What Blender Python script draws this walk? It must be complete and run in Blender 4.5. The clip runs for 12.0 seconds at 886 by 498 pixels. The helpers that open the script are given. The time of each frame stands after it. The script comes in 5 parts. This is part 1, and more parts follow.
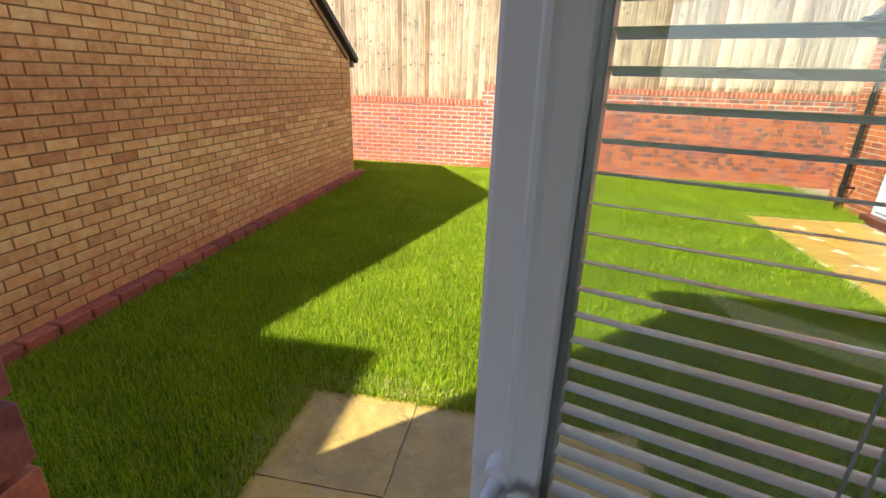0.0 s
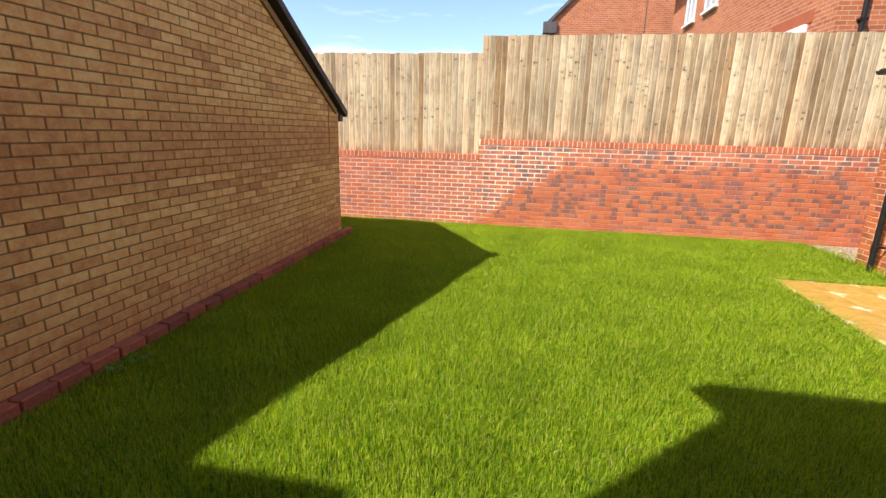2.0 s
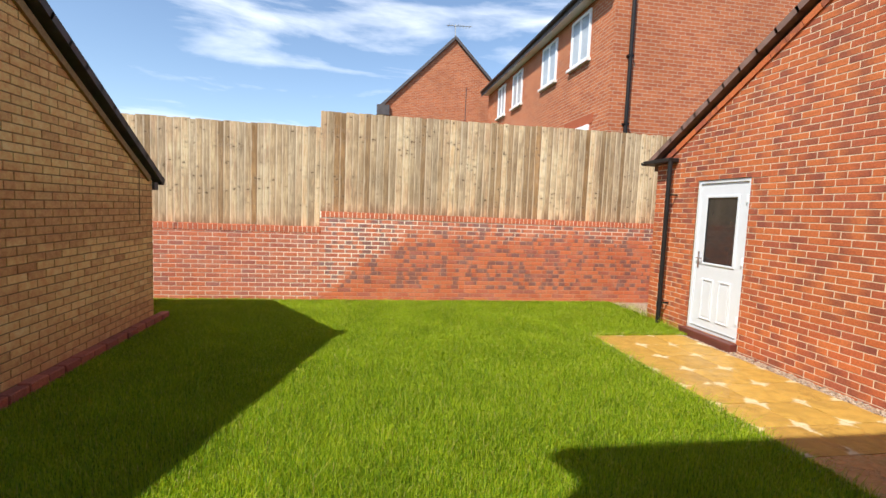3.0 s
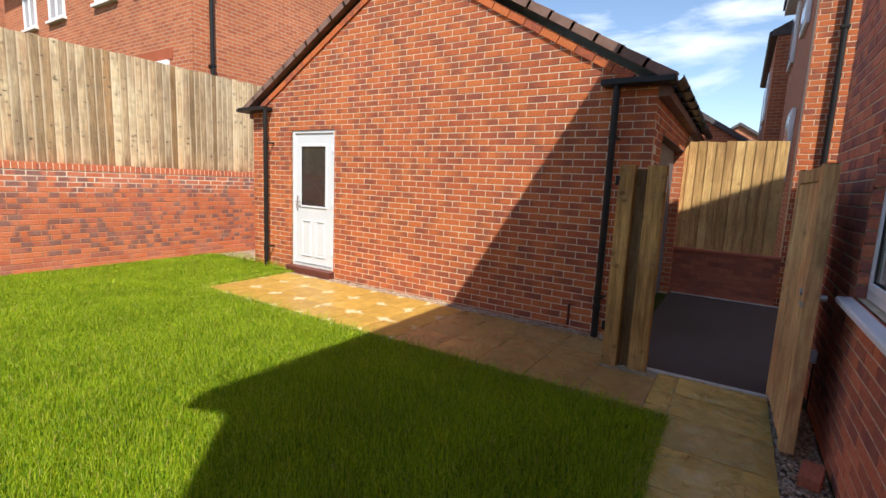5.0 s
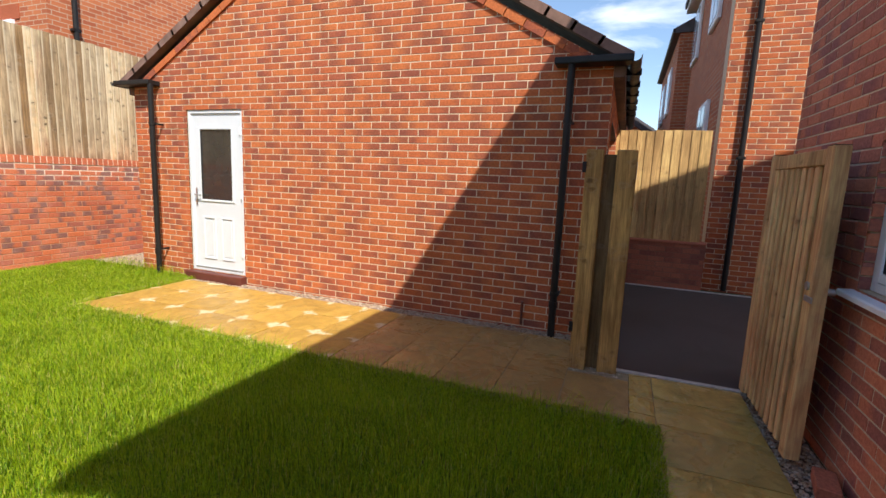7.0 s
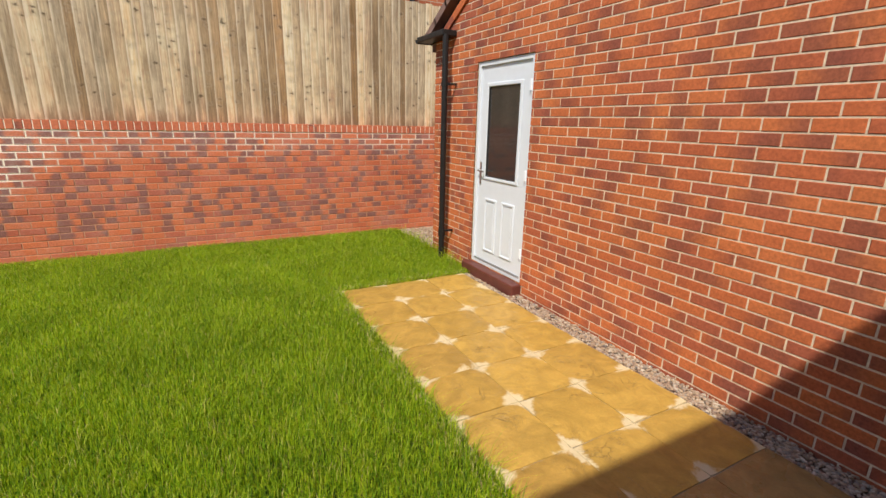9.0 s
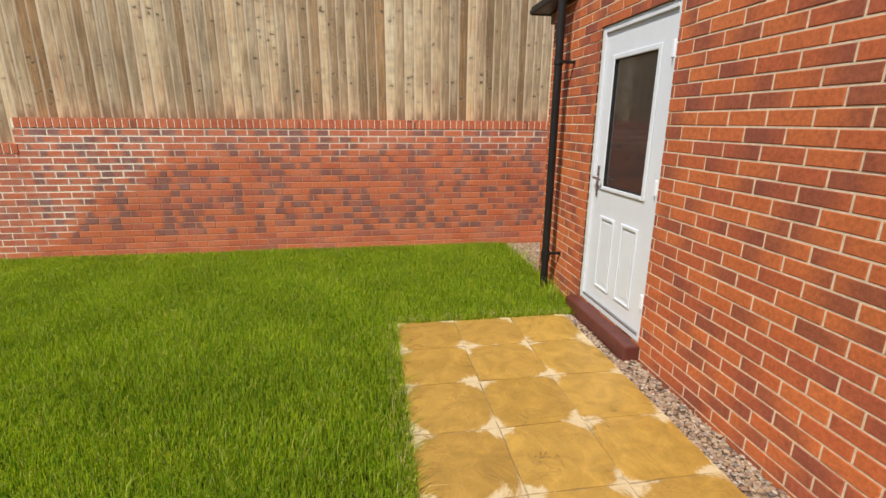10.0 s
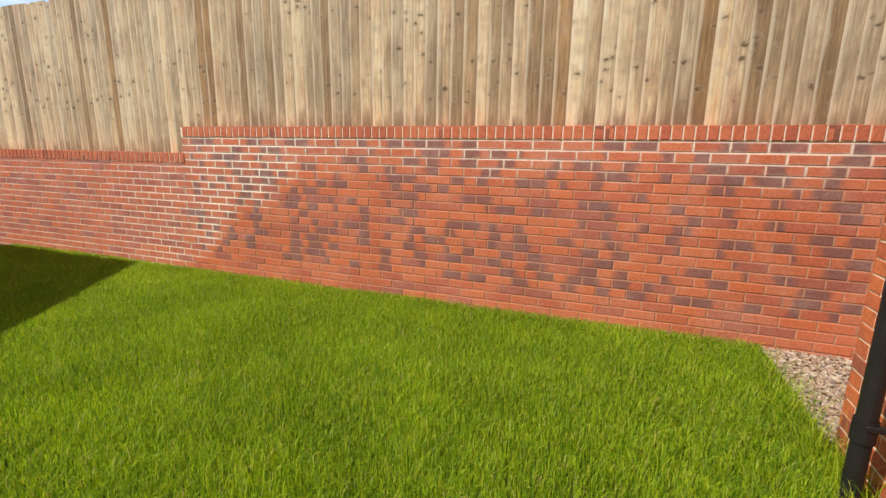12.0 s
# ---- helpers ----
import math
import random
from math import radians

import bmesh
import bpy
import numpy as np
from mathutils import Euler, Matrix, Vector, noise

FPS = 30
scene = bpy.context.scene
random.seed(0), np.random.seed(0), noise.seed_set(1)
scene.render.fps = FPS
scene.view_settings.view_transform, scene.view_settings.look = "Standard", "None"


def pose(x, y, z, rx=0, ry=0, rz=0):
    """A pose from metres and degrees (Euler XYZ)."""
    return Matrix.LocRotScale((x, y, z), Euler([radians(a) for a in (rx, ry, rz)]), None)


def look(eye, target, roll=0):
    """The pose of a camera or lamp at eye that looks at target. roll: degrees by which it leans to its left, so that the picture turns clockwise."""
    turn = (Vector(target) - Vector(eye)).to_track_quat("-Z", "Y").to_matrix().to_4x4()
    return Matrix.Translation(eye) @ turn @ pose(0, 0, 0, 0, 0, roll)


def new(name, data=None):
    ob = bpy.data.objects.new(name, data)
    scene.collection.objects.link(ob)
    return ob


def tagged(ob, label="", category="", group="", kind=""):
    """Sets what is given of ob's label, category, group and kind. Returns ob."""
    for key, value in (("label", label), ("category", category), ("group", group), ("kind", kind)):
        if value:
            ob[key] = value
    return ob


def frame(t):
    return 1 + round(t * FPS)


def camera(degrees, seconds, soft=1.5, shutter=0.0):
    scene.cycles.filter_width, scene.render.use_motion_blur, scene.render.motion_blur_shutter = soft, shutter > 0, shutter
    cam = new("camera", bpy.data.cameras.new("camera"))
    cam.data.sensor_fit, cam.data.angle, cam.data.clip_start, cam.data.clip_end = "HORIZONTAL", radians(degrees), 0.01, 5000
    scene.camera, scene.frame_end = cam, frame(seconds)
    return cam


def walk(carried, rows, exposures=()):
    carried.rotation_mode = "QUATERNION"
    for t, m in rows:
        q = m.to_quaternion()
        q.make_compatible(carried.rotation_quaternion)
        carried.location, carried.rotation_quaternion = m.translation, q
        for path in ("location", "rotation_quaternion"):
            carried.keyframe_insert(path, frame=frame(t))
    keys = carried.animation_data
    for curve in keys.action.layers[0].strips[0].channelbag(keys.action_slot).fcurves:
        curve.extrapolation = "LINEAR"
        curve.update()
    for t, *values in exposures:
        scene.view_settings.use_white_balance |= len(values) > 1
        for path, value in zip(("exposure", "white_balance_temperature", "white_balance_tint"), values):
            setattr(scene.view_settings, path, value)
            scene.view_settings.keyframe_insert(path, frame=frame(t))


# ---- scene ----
cam = camera(87.7, 12.0)
PATH = [
    (0, (1.089, 1.325, 1.629), (0.756, 3.170, 0.932), 1.6),
    (0.2, (1.084, 1.360, 1.629), (0.743, 3.203, 0.931), 2.0),
    (0.5, (1.053, 1.421, 1.629), (0.708, 3.265, 0.935), 1.6),
    (1, (0.989, 1.550, 1.603), (0.671, 3.398, 0.908), 1.6),
    (1.5, (0.918, 1.790, 1.617), (0.604, 3.643, 0.934), 1.7),
    (2, (0.973, 2.006, 1.624), (0.642, 3.917, 1.132), 1.5),
    (2.5, (0.956, 2.09, 1.64), (0.911, 4.071, 1.365), 1.8),
    (2.7, (0.929, 2.161, 1.646), (1.058, 4.147, 1.45), 2.0),
    (4.3, (0.727, 2.26, 1.491), (1.891, 3.868, 1.248), 2.9),
    (4.5, (0.682, 2.246, 1.494), (2.053, 3.678, 1.226), 2.8),
    (5, (0.662, 2.187, 1.497), (2.335, 3.244, 1.212), 2.6),
    (5.5, (0.688, 2.129, 1.492), (2.525, 2.867, 1.213), 2.4),
    (6, (0.747, 2.19, 1.478), (2.658, 2.712, 1.2), 2.4),
    (6.5, (0.81, 2.509, 1.481), (2.716, 3.037, 1.187), 2.5),
    (7, (1.035, 2.755, 1.451), (2.879, 3.467, 1.148), 2.4),
    (7.2, (1.191, 2.855, 1.454), (2.983, 3.685, 1.138), 2.4),
    (8.8, (2.734, 3.703, 1.56), (3.815, 5.302, 1.035), 1.6),
    (9, (2.897, 3.842, 1.585), (3.808, 5.543, 1.057), 1.3),
    (9.5, (3.365, 4.26, 1.561), (3.879, 6.116, 1.024), 0.8),
    (10, (3.843, 4.666, 1.514), (4.14, 6.571, 0.981), 0.4),
    (10.5, (4.189, 5.117, 1.501), (4.264, 7.045, 0.974), 0.4),
    (11, (4.387, 5.597, 1.471), (4.215, 7.529, 0.984), 0.3),
    (11.5, (4.534, 6.118, 1.441), (4.16, 8.025, 0.969), 0.5),
    (12, (4.466, 6.585, 1.33), (3.787, 8.419, 0.91), 0.9),
]
EXPOSURES = [(0.0, 1.22), (1.0, 1.14), (1.5, 0.98), (2.0, 0.68), (2.5, 0.46), (4.5, 0.34), (5.5, 0.55), (7.0, 0.5), (9.0, 0.08), (9.5, -0.03), (10.5, -0.1), (11.0, -0.1), (11.5, -0.03), (12.0, 0.15)]
walk(cam, [(t, look(eye, target, roll)) for t, eye, target, roll in PATH], EXPOSURES)

# ---- world, sun, exposure ----
SUN_DIR = Vector((1.05, 1.0, -1.64)).normalized()  # the way the sunlight travels
sun_el = math.asin(-SUN_DIR.z)
world = bpy.data.worlds.new("sky")
scene.world = world
world.use_nodes = True
wn, wl = world.node_tree.nodes, world.node_tree.links
wn.clear()
w_out, w_bg = wn.new("ShaderNodeOutputWorld"), wn.new("ShaderNodeBackground")
w_sky = wn.new("ShaderNodeTexSky")
w_sky.sky_type, w_sky.sun_disc = "NISHITA", False
w_sky.sun_elevation = sun_el
w_sky.sun_rotation = math.atan2(-SUN_DIR.x, -SUN_DIR.y)
w_sky.air_density, w_sky.dust_density, w_sky.ozone_density = 1.0, 0.5, 2.0
w_co, w_map = wn.new("ShaderNodeTexCoord"), wn.new("ShaderNodeMapping")
w_map.inputs["Scale"].default_value = (1.0, 1.3, 5.5)
w_map.inputs["Location"].default_value = (0.35, 0.2, 0.1)
w_noise, w_ramp, w_mix = wn.new("ShaderNodeTexNoise"), wn.new("ShaderNodeValToRGB"), wn.new("ShaderNodeMixRGB")
w_noise.inputs["Scale"].default_value, w_noise.inputs["Detail"].default_value = 2.1, 9
w_noise.inputs["Roughness"].default_value, w_noise.inputs["Distortion"].default_value = 0.55, 0.35
w_ramp.color_ramp.elements[0].position, w_ramp.color_ramp.elements[1].position = 0.49, 0.74
w_mix.inputs[2].default_value = (7.8, 8.1, 8.6, 1)
wl.new(w_co.outputs["Generated"], w_map.inputs["Vector"])
wl.new(w_map.outputs["Vector"], w_noise.inputs["Vector"])
wl.new(w_noise.outputs["Fac"], w_ramp.inputs["Fac"])
# the cloud lies in banks towards the horizon; overhead the sky is clear
w_sep, w_low, w_cov = wn.new("ShaderNodeSeparateXYZ"), wn.new("ShaderNodeMapRange"), wn.new("ShaderNodeMath")
wl.new(w_co.outputs["Generated"], w_sep.inputs[0])
wl.new(w_sep.outputs["Z"], w_low.inputs["Value"])
w_low.inputs["From Min"].default_value, w_low.inputs["From Max"].default_value = 0.38, 0.75
w_low.inputs["To Min"].default_value, w_low.inputs["To Max"].default_value = 1.0, 0.06
w_cov.operation = "MULTIPLY"
wl.new(w_ramp.outputs["Color"], w_cov.inputs[0])
wl.new(w_low.outputs["Result"], w_cov.inputs[1])
wl.new(w_cov.outputs[0], w_mix.inputs[0])
wl.new(w_sky.outputs["Color"], w_mix.inputs[1])
wl.new(w_mix.outputs["Color"], w_bg.inputs["Color"])
wl.new(w_bg.outputs["Background"], w_out.inputs["Surface"])
w_bg.inputs["Strength"].default_value = 0.15

sun = new("sun", bpy.data.lights.new("sun", "SUN"))
sun.data.energy, sun.data.angle, sun.data.color = 4.9, radians(0.53), (1.0, 0.93, 0.82)
sun.rotation_mode = "QUATERNION"
sun.rotation_quaternion = SUN_DIR.to_track_quat("-Z", "Y")
sun.location = (0, 0, 20)


# ---- materials ----
class Mat:
    """A node material with a few shorthands."""

    def __init__(self, name, rough=0.8, metal=0.0, spec=0.4):
        self.m = bpy.data.materials.new(name)
        self.m.use_nodes = True
        self.t = self.m.node_tree
        self.b = self.t.nodes["Principled BSDF"]
        self.b.inputs["Roughness"].default_value = rough
        self.b.inputs["Metallic"].default_value = metal
        self.b.inputs["Specular IOR Level"].default_value = spec

    def n(self, kind, **vals):
        node = self.t.nodes.new("ShaderNode" + kind)
        for k, v in vals.items():
            node.inputs[k.replace("_", " ")].default_value = v
        return node

    def l(self, a, b):
        self.t.links.new(a, b)

    def coords(self, scale=(1, 1, 1), space="Object"):
        c, m = self.n("TexCoord"), self.n("Mapping")
        m.inputs["Scale"].default_value = scale
        self.l(c.outputs[space], m.inputs["Vector"])
        return m.outputs["Vector"]

    def position(self, scale=(1, 1, 1)):
        g, m = self.n("NewGeometry"), self.n("Mapping")
        m.inputs["Scale"].default_value = scale
        self.l(g.outputs["Position"], m.inputs["Vector"])
        return m.outputs["Vector"]

    def noise(self, vec, scale, detail=4, rough=0.55, distort=0.0):
        x = self.n("TexNoise", Scale=scale, Detail=detail, Roughness=rough, Distortion=distort)
        self.l(vec, x.inputs["Vector"])
        return x.outputs["Fac"]

    def ramp(self, fac, stops):
        r = self.n("ValToRGB")
        e = r.color_ramp.elements
        while len(e) < len(stops):
            e.new(0.5)
        for el, (p, c) in zip(e, stops):
            el.position = p
            el.color = (*c, 1) if len(c) == 3 else c
        self.l(fac, r.inputs["Fac"])
        return r.outputs["Color"]

    def mask(self, fac, lo, hi):
        return self.ramp(fac, [(lo, (0, 0, 0)), (hi, (1, 1, 1))])

    def math(self, op, a, b=None):
        x = self.n("Math")
        x.operation = op
        for i, v in enumerate((a, b)):
            if v is None:
                continue
            if isinstance(v, (int, float)):
                x.inputs[i].default_value = v
            else:
                self.l(v, x.inputs[i])
        return x.outputs[0]

    def mix(self, fac, a, b, mode="MIX"):
        x = self.n("MixRGB")
        x.blend_type = mode
        for i, v in enumerate((fac, a, b)):
            if isinstance(v, (int, float)):
                x.inputs[i].default_value = v
            elif isinstance(v, tuple):
                x.inputs[i].default_value = (*v, 1)
            else:
                self.l(v, x.inputs[i])
        return x.outputs[0]

    def chance(self):
        """One random number a piece, whether it is an object or an island of a joined mesh."""
        o, g = self.n("ObjectInfo"), self.n("NewGeometry")
        return self.math("FRACT", self.math("ADD", o.outputs["Random"], g.outputs["Random Per Island"]))

    def color(self, c):
        if isinstance(c, tuple):
            self.b.inputs["Base Color"].default_value = (*c, 1)
        else:
            self.l(c, self.b.inputs["Base Color"])

    def rough(self, r):
        self.l(r, self.b.inputs["Roughness"])

    def bump(self, height, strength=0.3, distance=0.01):
        x = self.n("Bump", Strength=strength, Distance=distance)
        self.l(height, x.inputs["Height"])
        self.l(x.outputs["Normal"], self.b.inputs["Normal"])


def bloom_mask(m, p):
    """White salt bloom spreading from the stepped end of the wall, with a ragged slanting edge."""
    s = m.n("SeparateXYZ")
    m.l(p, s.inputs[0])
    edge = m.math("ADD", m.math("MULTIPLY", s.outputs["Z"], 1.56), 0.10)
    d = m.math("SUBTRACT", edge, s.outputs["X"])
    d = m.math("ADD", d, m.math("MULTIPLY", m.math("SUBTRACT", m.noise(p, 2.2, 5, 0.65), 0.5), 1.4))
    top = m.math("MULTIPLY", m.math("SUBTRACT", s.outputs["Z"], 1.05), 2.2)
    top = m.math("ADD", top, m.math("MULTIPLY", m.math("SUBTRACT", m.noise(p, 1.2, 5, 0.65), 0.5), 2.5))
    both = m.math("MAXIMUM", m.mask(d, -0.05, 0.4), m.math("MULTIPLY", m.mask(top, 0.1, 0.8), 0.75))
    return m.math("MULTIPLY", both, m.math("ADD", m.math("MULTIPLY", m.mask(m.math("ADD", m.math("MULTIPLY", s.outputs["X"], 0.5), 0.9), 0.3, 0.8), 0.4), 0.6))


def along_brick(m, z_base, phase):
    """How far along its brick a point lies, 0 to 1, in a stretcher bond on an upright wall."""
    g, sp, sn = m.n("NewGeometry"), m.n("SeparateXYZ"), m.n("SeparateXYZ")
    m.l(g.outputs["Position"], sp.inputs[0])
    m.l(g.outputs["True Normal"], sn.inputs[0])
    side = m.math("GREATER_THAN", m.math("ABSOLUTE", sn.outputs["X"]), 0.5)
    u = m.math("ADD", m.math("MULTIPLY", sp.outputs["Y"], side), m.math("MULTIPLY", sp.outputs["X"], m.math("SUBTRACT", 1.0, side)))
    odd = m.math("FLOORED_MODULO", m.math("FLOOR", m.math("DIVIDE", m.math("SUBTRACT", sp.outputs["Z"], z_base), 0.075)), 2.0)
    return m.math("FRACT", m.math("DIVIDE", m.math("SUBTRACT", m.math("SUBTRACT", u, phase), m.math("MULTIPLY", odd, 0.1125)), 0.225))


def brick_material(name, stops, flash, flash_amount, pale=None, z_base=0.0, phase=0.0, soft=(0.42, 0.78), clean_foot=None, depth=0.8, spread=1.0):
    m = Mat(name, rough=0.85, spec=0.25)
    r = m.chance()
    p = m.position()
    col = m.ramp(r, stops)
    # kiln flashing: part of the bricks darken towards one end
    r2, r3, r4 = (m.math("FRACT", m.math("MULTIPLY", r, k)) for k in (17.31, 41.7, 73.9))
    fx, turned = along_brick(m, z_base, phase), m.math("GREATER_THAN", r3, 0.5)
    end = m.math("ABSOLUTE", m.math("SUBTRACT", fx, turned))
    end = m.math("ADD", end, m.math("MULTIPLY", m.math("SUBTRACT", r4, 0.5), spread))
    end = m.math("ADD", end, m.math("MULTIPLY", m.math("SUBTRACT", m.noise(p, 22.0, 4, 0.6), 0.5), 0.5))
    fl = m.math("MULTIPLY", m.mask(end, *soft), m.mask(r2, 1 - flash_amount, 1.02 - flash_amount))
    if clean_foot:
        sf_ = m.n("SeparateXYZ")
        m.l(p, sf_.inputs[0])
        fl = m.math("MULTIPLY", fl, m.mask(sf_.outputs["Z"], clean_foot - 0.01, clean_foot + 0.01))
        # the lower run of the wall was built from a plainer batch
        fl = m.math("MULTIPLY", fl, m.math("ADD", m.math("MULTIPLY", m.math("GREATER_THAN", sf_.outputs["X"], 0.13), 0.7), 0.3))
    col = m.mix(m.math("MULTIPLY", fl, depth), col, flash)
    g = m.noise(p, 60.0, 5, 0.65)
    col = m.mix(0.7, col, m.ramp(g, [(0.3, (0.33, 0.33, 0.33)), (0.7, (0.70, 0.70, 0.70))]), "OVERLAY")
    # weather: broad soft tone changes
    col = m.mix(0.35, col, m.ramp(m.noise(p, 0.9, 4), [(0.35, (0.38, 0.38, 0.38)), (0.65, (0.62, 0.62, 0.62))]), "OVERLAY")
    if pale:
        st = m.math("MULTIPLY", bloom_mask(m, p), m.mask(m.noise(p, 14.0, 4, 0.7), 0.4, 0.75))
        col = m.mix(m.math("MULTIPLY", st, 0.2), col, pale)
        wash = m.math("MULTIPLY", m.mask(m.noise(p, 3.5, 6, 0.7, 0.5), 0.45, 0.72), m.mask(m.noise(p, 45.0, 4, 0.7), 0.3, 0.7))
        col = m.mix(m.math("MULTIPLY", wash, 0.34), col, pale)
        # salt smeared from the joints over the edges of the bricks
        sj = m.n("SeparateXYZ")
        m.l(p, sj.inputs[0])
        cz = m.math("DIVIDE", m.math("ADD", sj.outputs["Z"], 0.01), 0.075)
        fz = m.math("FRACT", cz)
        dz = m.math("MULTIPLY", m.math("MINIMUM", fz, m.math("SUBTRACT", 1.0, fz)), 0.075)
        odd = m.math("FLOORED_MODULO", m.math("FLOOR", cz), 2.0)
        fx = m.math("FRACT", m.math("DIVIDE", m.math("SUBTRACT", sj.outputs["X"], m.math("MULTIPLY", odd, 0.1125)), 0.225))
        dx = m.math("MULTIPLY", m.math("MINIMUM", fx, m.math("SUBTRACT", 1.0, fx)), 0.225)
        dj = m.math("ADD", m.math("MINIMUM", dx, dz), m.math("MULTIPLY", m.math("SUBTRACT", m.noise(p, 24.0, 4, 0.7), 0.5), 0.022))
        smear = m.math("MULTIPLY", m.math("SUBTRACT", 1.0, m.mask(dj, 0.008, 0.0125)), bloom_mask(m, p))
        smear = m.math("MULTIPLY", smear, m.math("ADD", m.math("MULTIPLY", m.mask(sj.outputs["X"], -0.5, 0.4), 0.65), 0.35))
        col = m.mix(m.math("MULTIPLY", smear, 0.5), col, (0.86, 0.79, 0.70))
        # a crust of salt under the first metres of the coping
        sp = m.n("SeparateXYZ")
        m.l(p, sp.inputs[0])
        crust = m.math("ADD", sp.outputs["Z"], m.math("MULTIPLY", m.math("SUBTRACT", m.noise(p, 9.0, 5, 0.7), 0.5), 0.16))
        crust = m.math("MULTIPLY", m.mask(crust, 1.36, 1.41), m.mask(m.math("MULTIPLY", sp.outputs["X"], -1.0), -2.6, -1.9))
        col = m.mix(m.math("MULTIPLY", crust, 0.75), col, pale)
    m.color(col)
    m.bump(m.noise(p, 130.0, 6, 0.7), 0.5, 0.004)
    return m.m


def mortar_material(name, c, stain=None):
    m = Mat(name, rough=0.95, spec=0.1)
    p = m.position()
    col = m.ramp(m.noise(p, 25.0, 5, 0.7), [(0.3, tuple(v * 0.75 for v in c)), (0.7, tuple(min(1, v * 1.15) for v in c))])
    if stain:
        col = m.mix(bloom_mask(m, p), col, stain)
    m.color(col)
    m.bump(m.noise(p, 180.0, 4, 0.7), 0.6, 0.004)
    return m.m


RED = [(0.0, (0.46, 0.125, 0.044)), (0.3, (0.50, 0.148, 0.05)), (0.6, (0.45, 0.12, 0.044)), (0.85, (0.40, 0.105, 0.045)), (1.0, (0.34, 0.095, 0.05))]
WALLRED = [(0.0, (0.58, 0.155, 0.065)), (0.4, (0.56, 0.165, 0.075)), (0.7, (0.50, 0.135, 0.065)), (0.9, (0.44, 0.125, 0.075)), (1.0, (0.36, 0.12, 0.085))]
HOUSE_RED = [(0.0, (0.66, 0.235, 0.13)), (0.4, (0.58, 0.195, 0.115)), (0.75, (0.50, 0.17, 0.11)), (1.0, (0.36, 0.14, 0.105))]
BUFF = [(0.0, (0.84, 0.585, 0.26)), (0.35, (0.80, 0.535, 0.225)), (0.65, (0.76, 0.49, 0.205)), (0.9, (0.70, 0.425, 0.18)), (1.0, (0.58, 0.335, 0.145))]
M_RED = brick_material("red_brick", RED, (0.17, 0.058, 0.046), 0.72, soft=(0.32, 0.9), depth=0.62)
M_WALL = brick_material("weathered_red_brick", WALLRED, (0.205, 0.10, 0.09), 0.72, pale=(0.62, 0.5, 0.44), z_base=-0.01, soft=(0.46, 0.66), clean_foot=0.215, depth=0.85, spread=0.65)
M_COPING = brick_material("coping_red_brick", [(0.0, (0.50, 0.14, 0.07)), (0.5, (0.56, 0.175, 0.085)), (1.0, (0.44, 0.12, 0.065))], (0.2, 0.08, 0.06), 0.08)
M_HOUSE = brick_material("house_red_brick", HOUSE_RED, (0.26, 0.10, 0.10), 0.5, z_base=0.043, phase=0.063, depth=0.65)
PLINTH = [(0.0, (0.44, 0.15, 0.085)), (0.5, (0.36, 0.12, 0.075)), (1.0, (0.28, 0.10, 0.07))]
M_PLINTH = brick_material("plinth_brick", PLINTH, (0.2, 0.075, 0.06), 0.3, depth=0.5)
M_MORTAR = mortar_material("buff_mortar", (0.70, 0.57, 0.41))
M_WALLMORTAR = mortar_material("retaining_mortar", (0.52, 0.27, 0.17), stain=(0.95, 0.86, 0.70))
M_REDMORTAR = mortar_material("red_mortar", (0.27, 0.13, 0.09))
M_BUFFMORTAR = mortar_material("sandy_mortar", (0.30, 0.20, 0.10))


def buff_material():
    m = Mat("buff_brick", rough=0.88, spec=0.2)
    r, p = m.chance(), m.position()
    col = m.ramp(r, BUFF)
    # a band of redder bricks across the middle of the gable, from the mixed pallets
    sx = m.n("SeparateXYZ")
    m.l(p, sx.inputs[0])
    z = m.math("ADD", sx.outputs["Z"], m.math("MULTIPLY", m.math("SUBTRACT", r, 0.5), 0.35))
    band = m.ramp(m.math("DIVIDE", z, 4.0), [(0.255, (0, 0, 0)), (0.285, (1, 1, 1)), (0.41, (1, 1, 1)), (0.44, (0, 0, 0))])
    low = m.ramp(m.math("DIVIDE", z, 4.0), [(0.05, (1, 1, 1)), (0.09, (0, 0, 0))])
    col = m.mix(m.math("MULTIPLY", m.math("MAXIMUM", band, low), 0.65), col, (0.56, 0.29, 0.125))
    # smudged faces
    col = m.mix(0.55, col, m.ramp(m.noise(p, 13.0, 4, 0.65), [(0.34, (0.30, 0.29, 0.28)), (0.66, (0.66, 0.66, 0.66))]), "OVERLAY")
    col = m.mix(0.5, col, m.ramp(m.noise(p, 55.0, 5, 0.65), [(0.3, (0.36, 0.36, 0.36)), (0.7, (0.66, 0.66, 0.66))]), "OVERLAY")
    col = m.mix(0.3, col, m.ramp(m.noise(p, 1.1, 4), [(0.35, (0.38, 0.38, 0.38)), (0.65, (0.62, 0.62, 0.62))]), "OVERLAY")
    m.color(col)
    m.bump(m.noise(p, 120.0, 6, 0.7), 0.5, 0.004)
    return m.m


M_BUFF = buff_material()


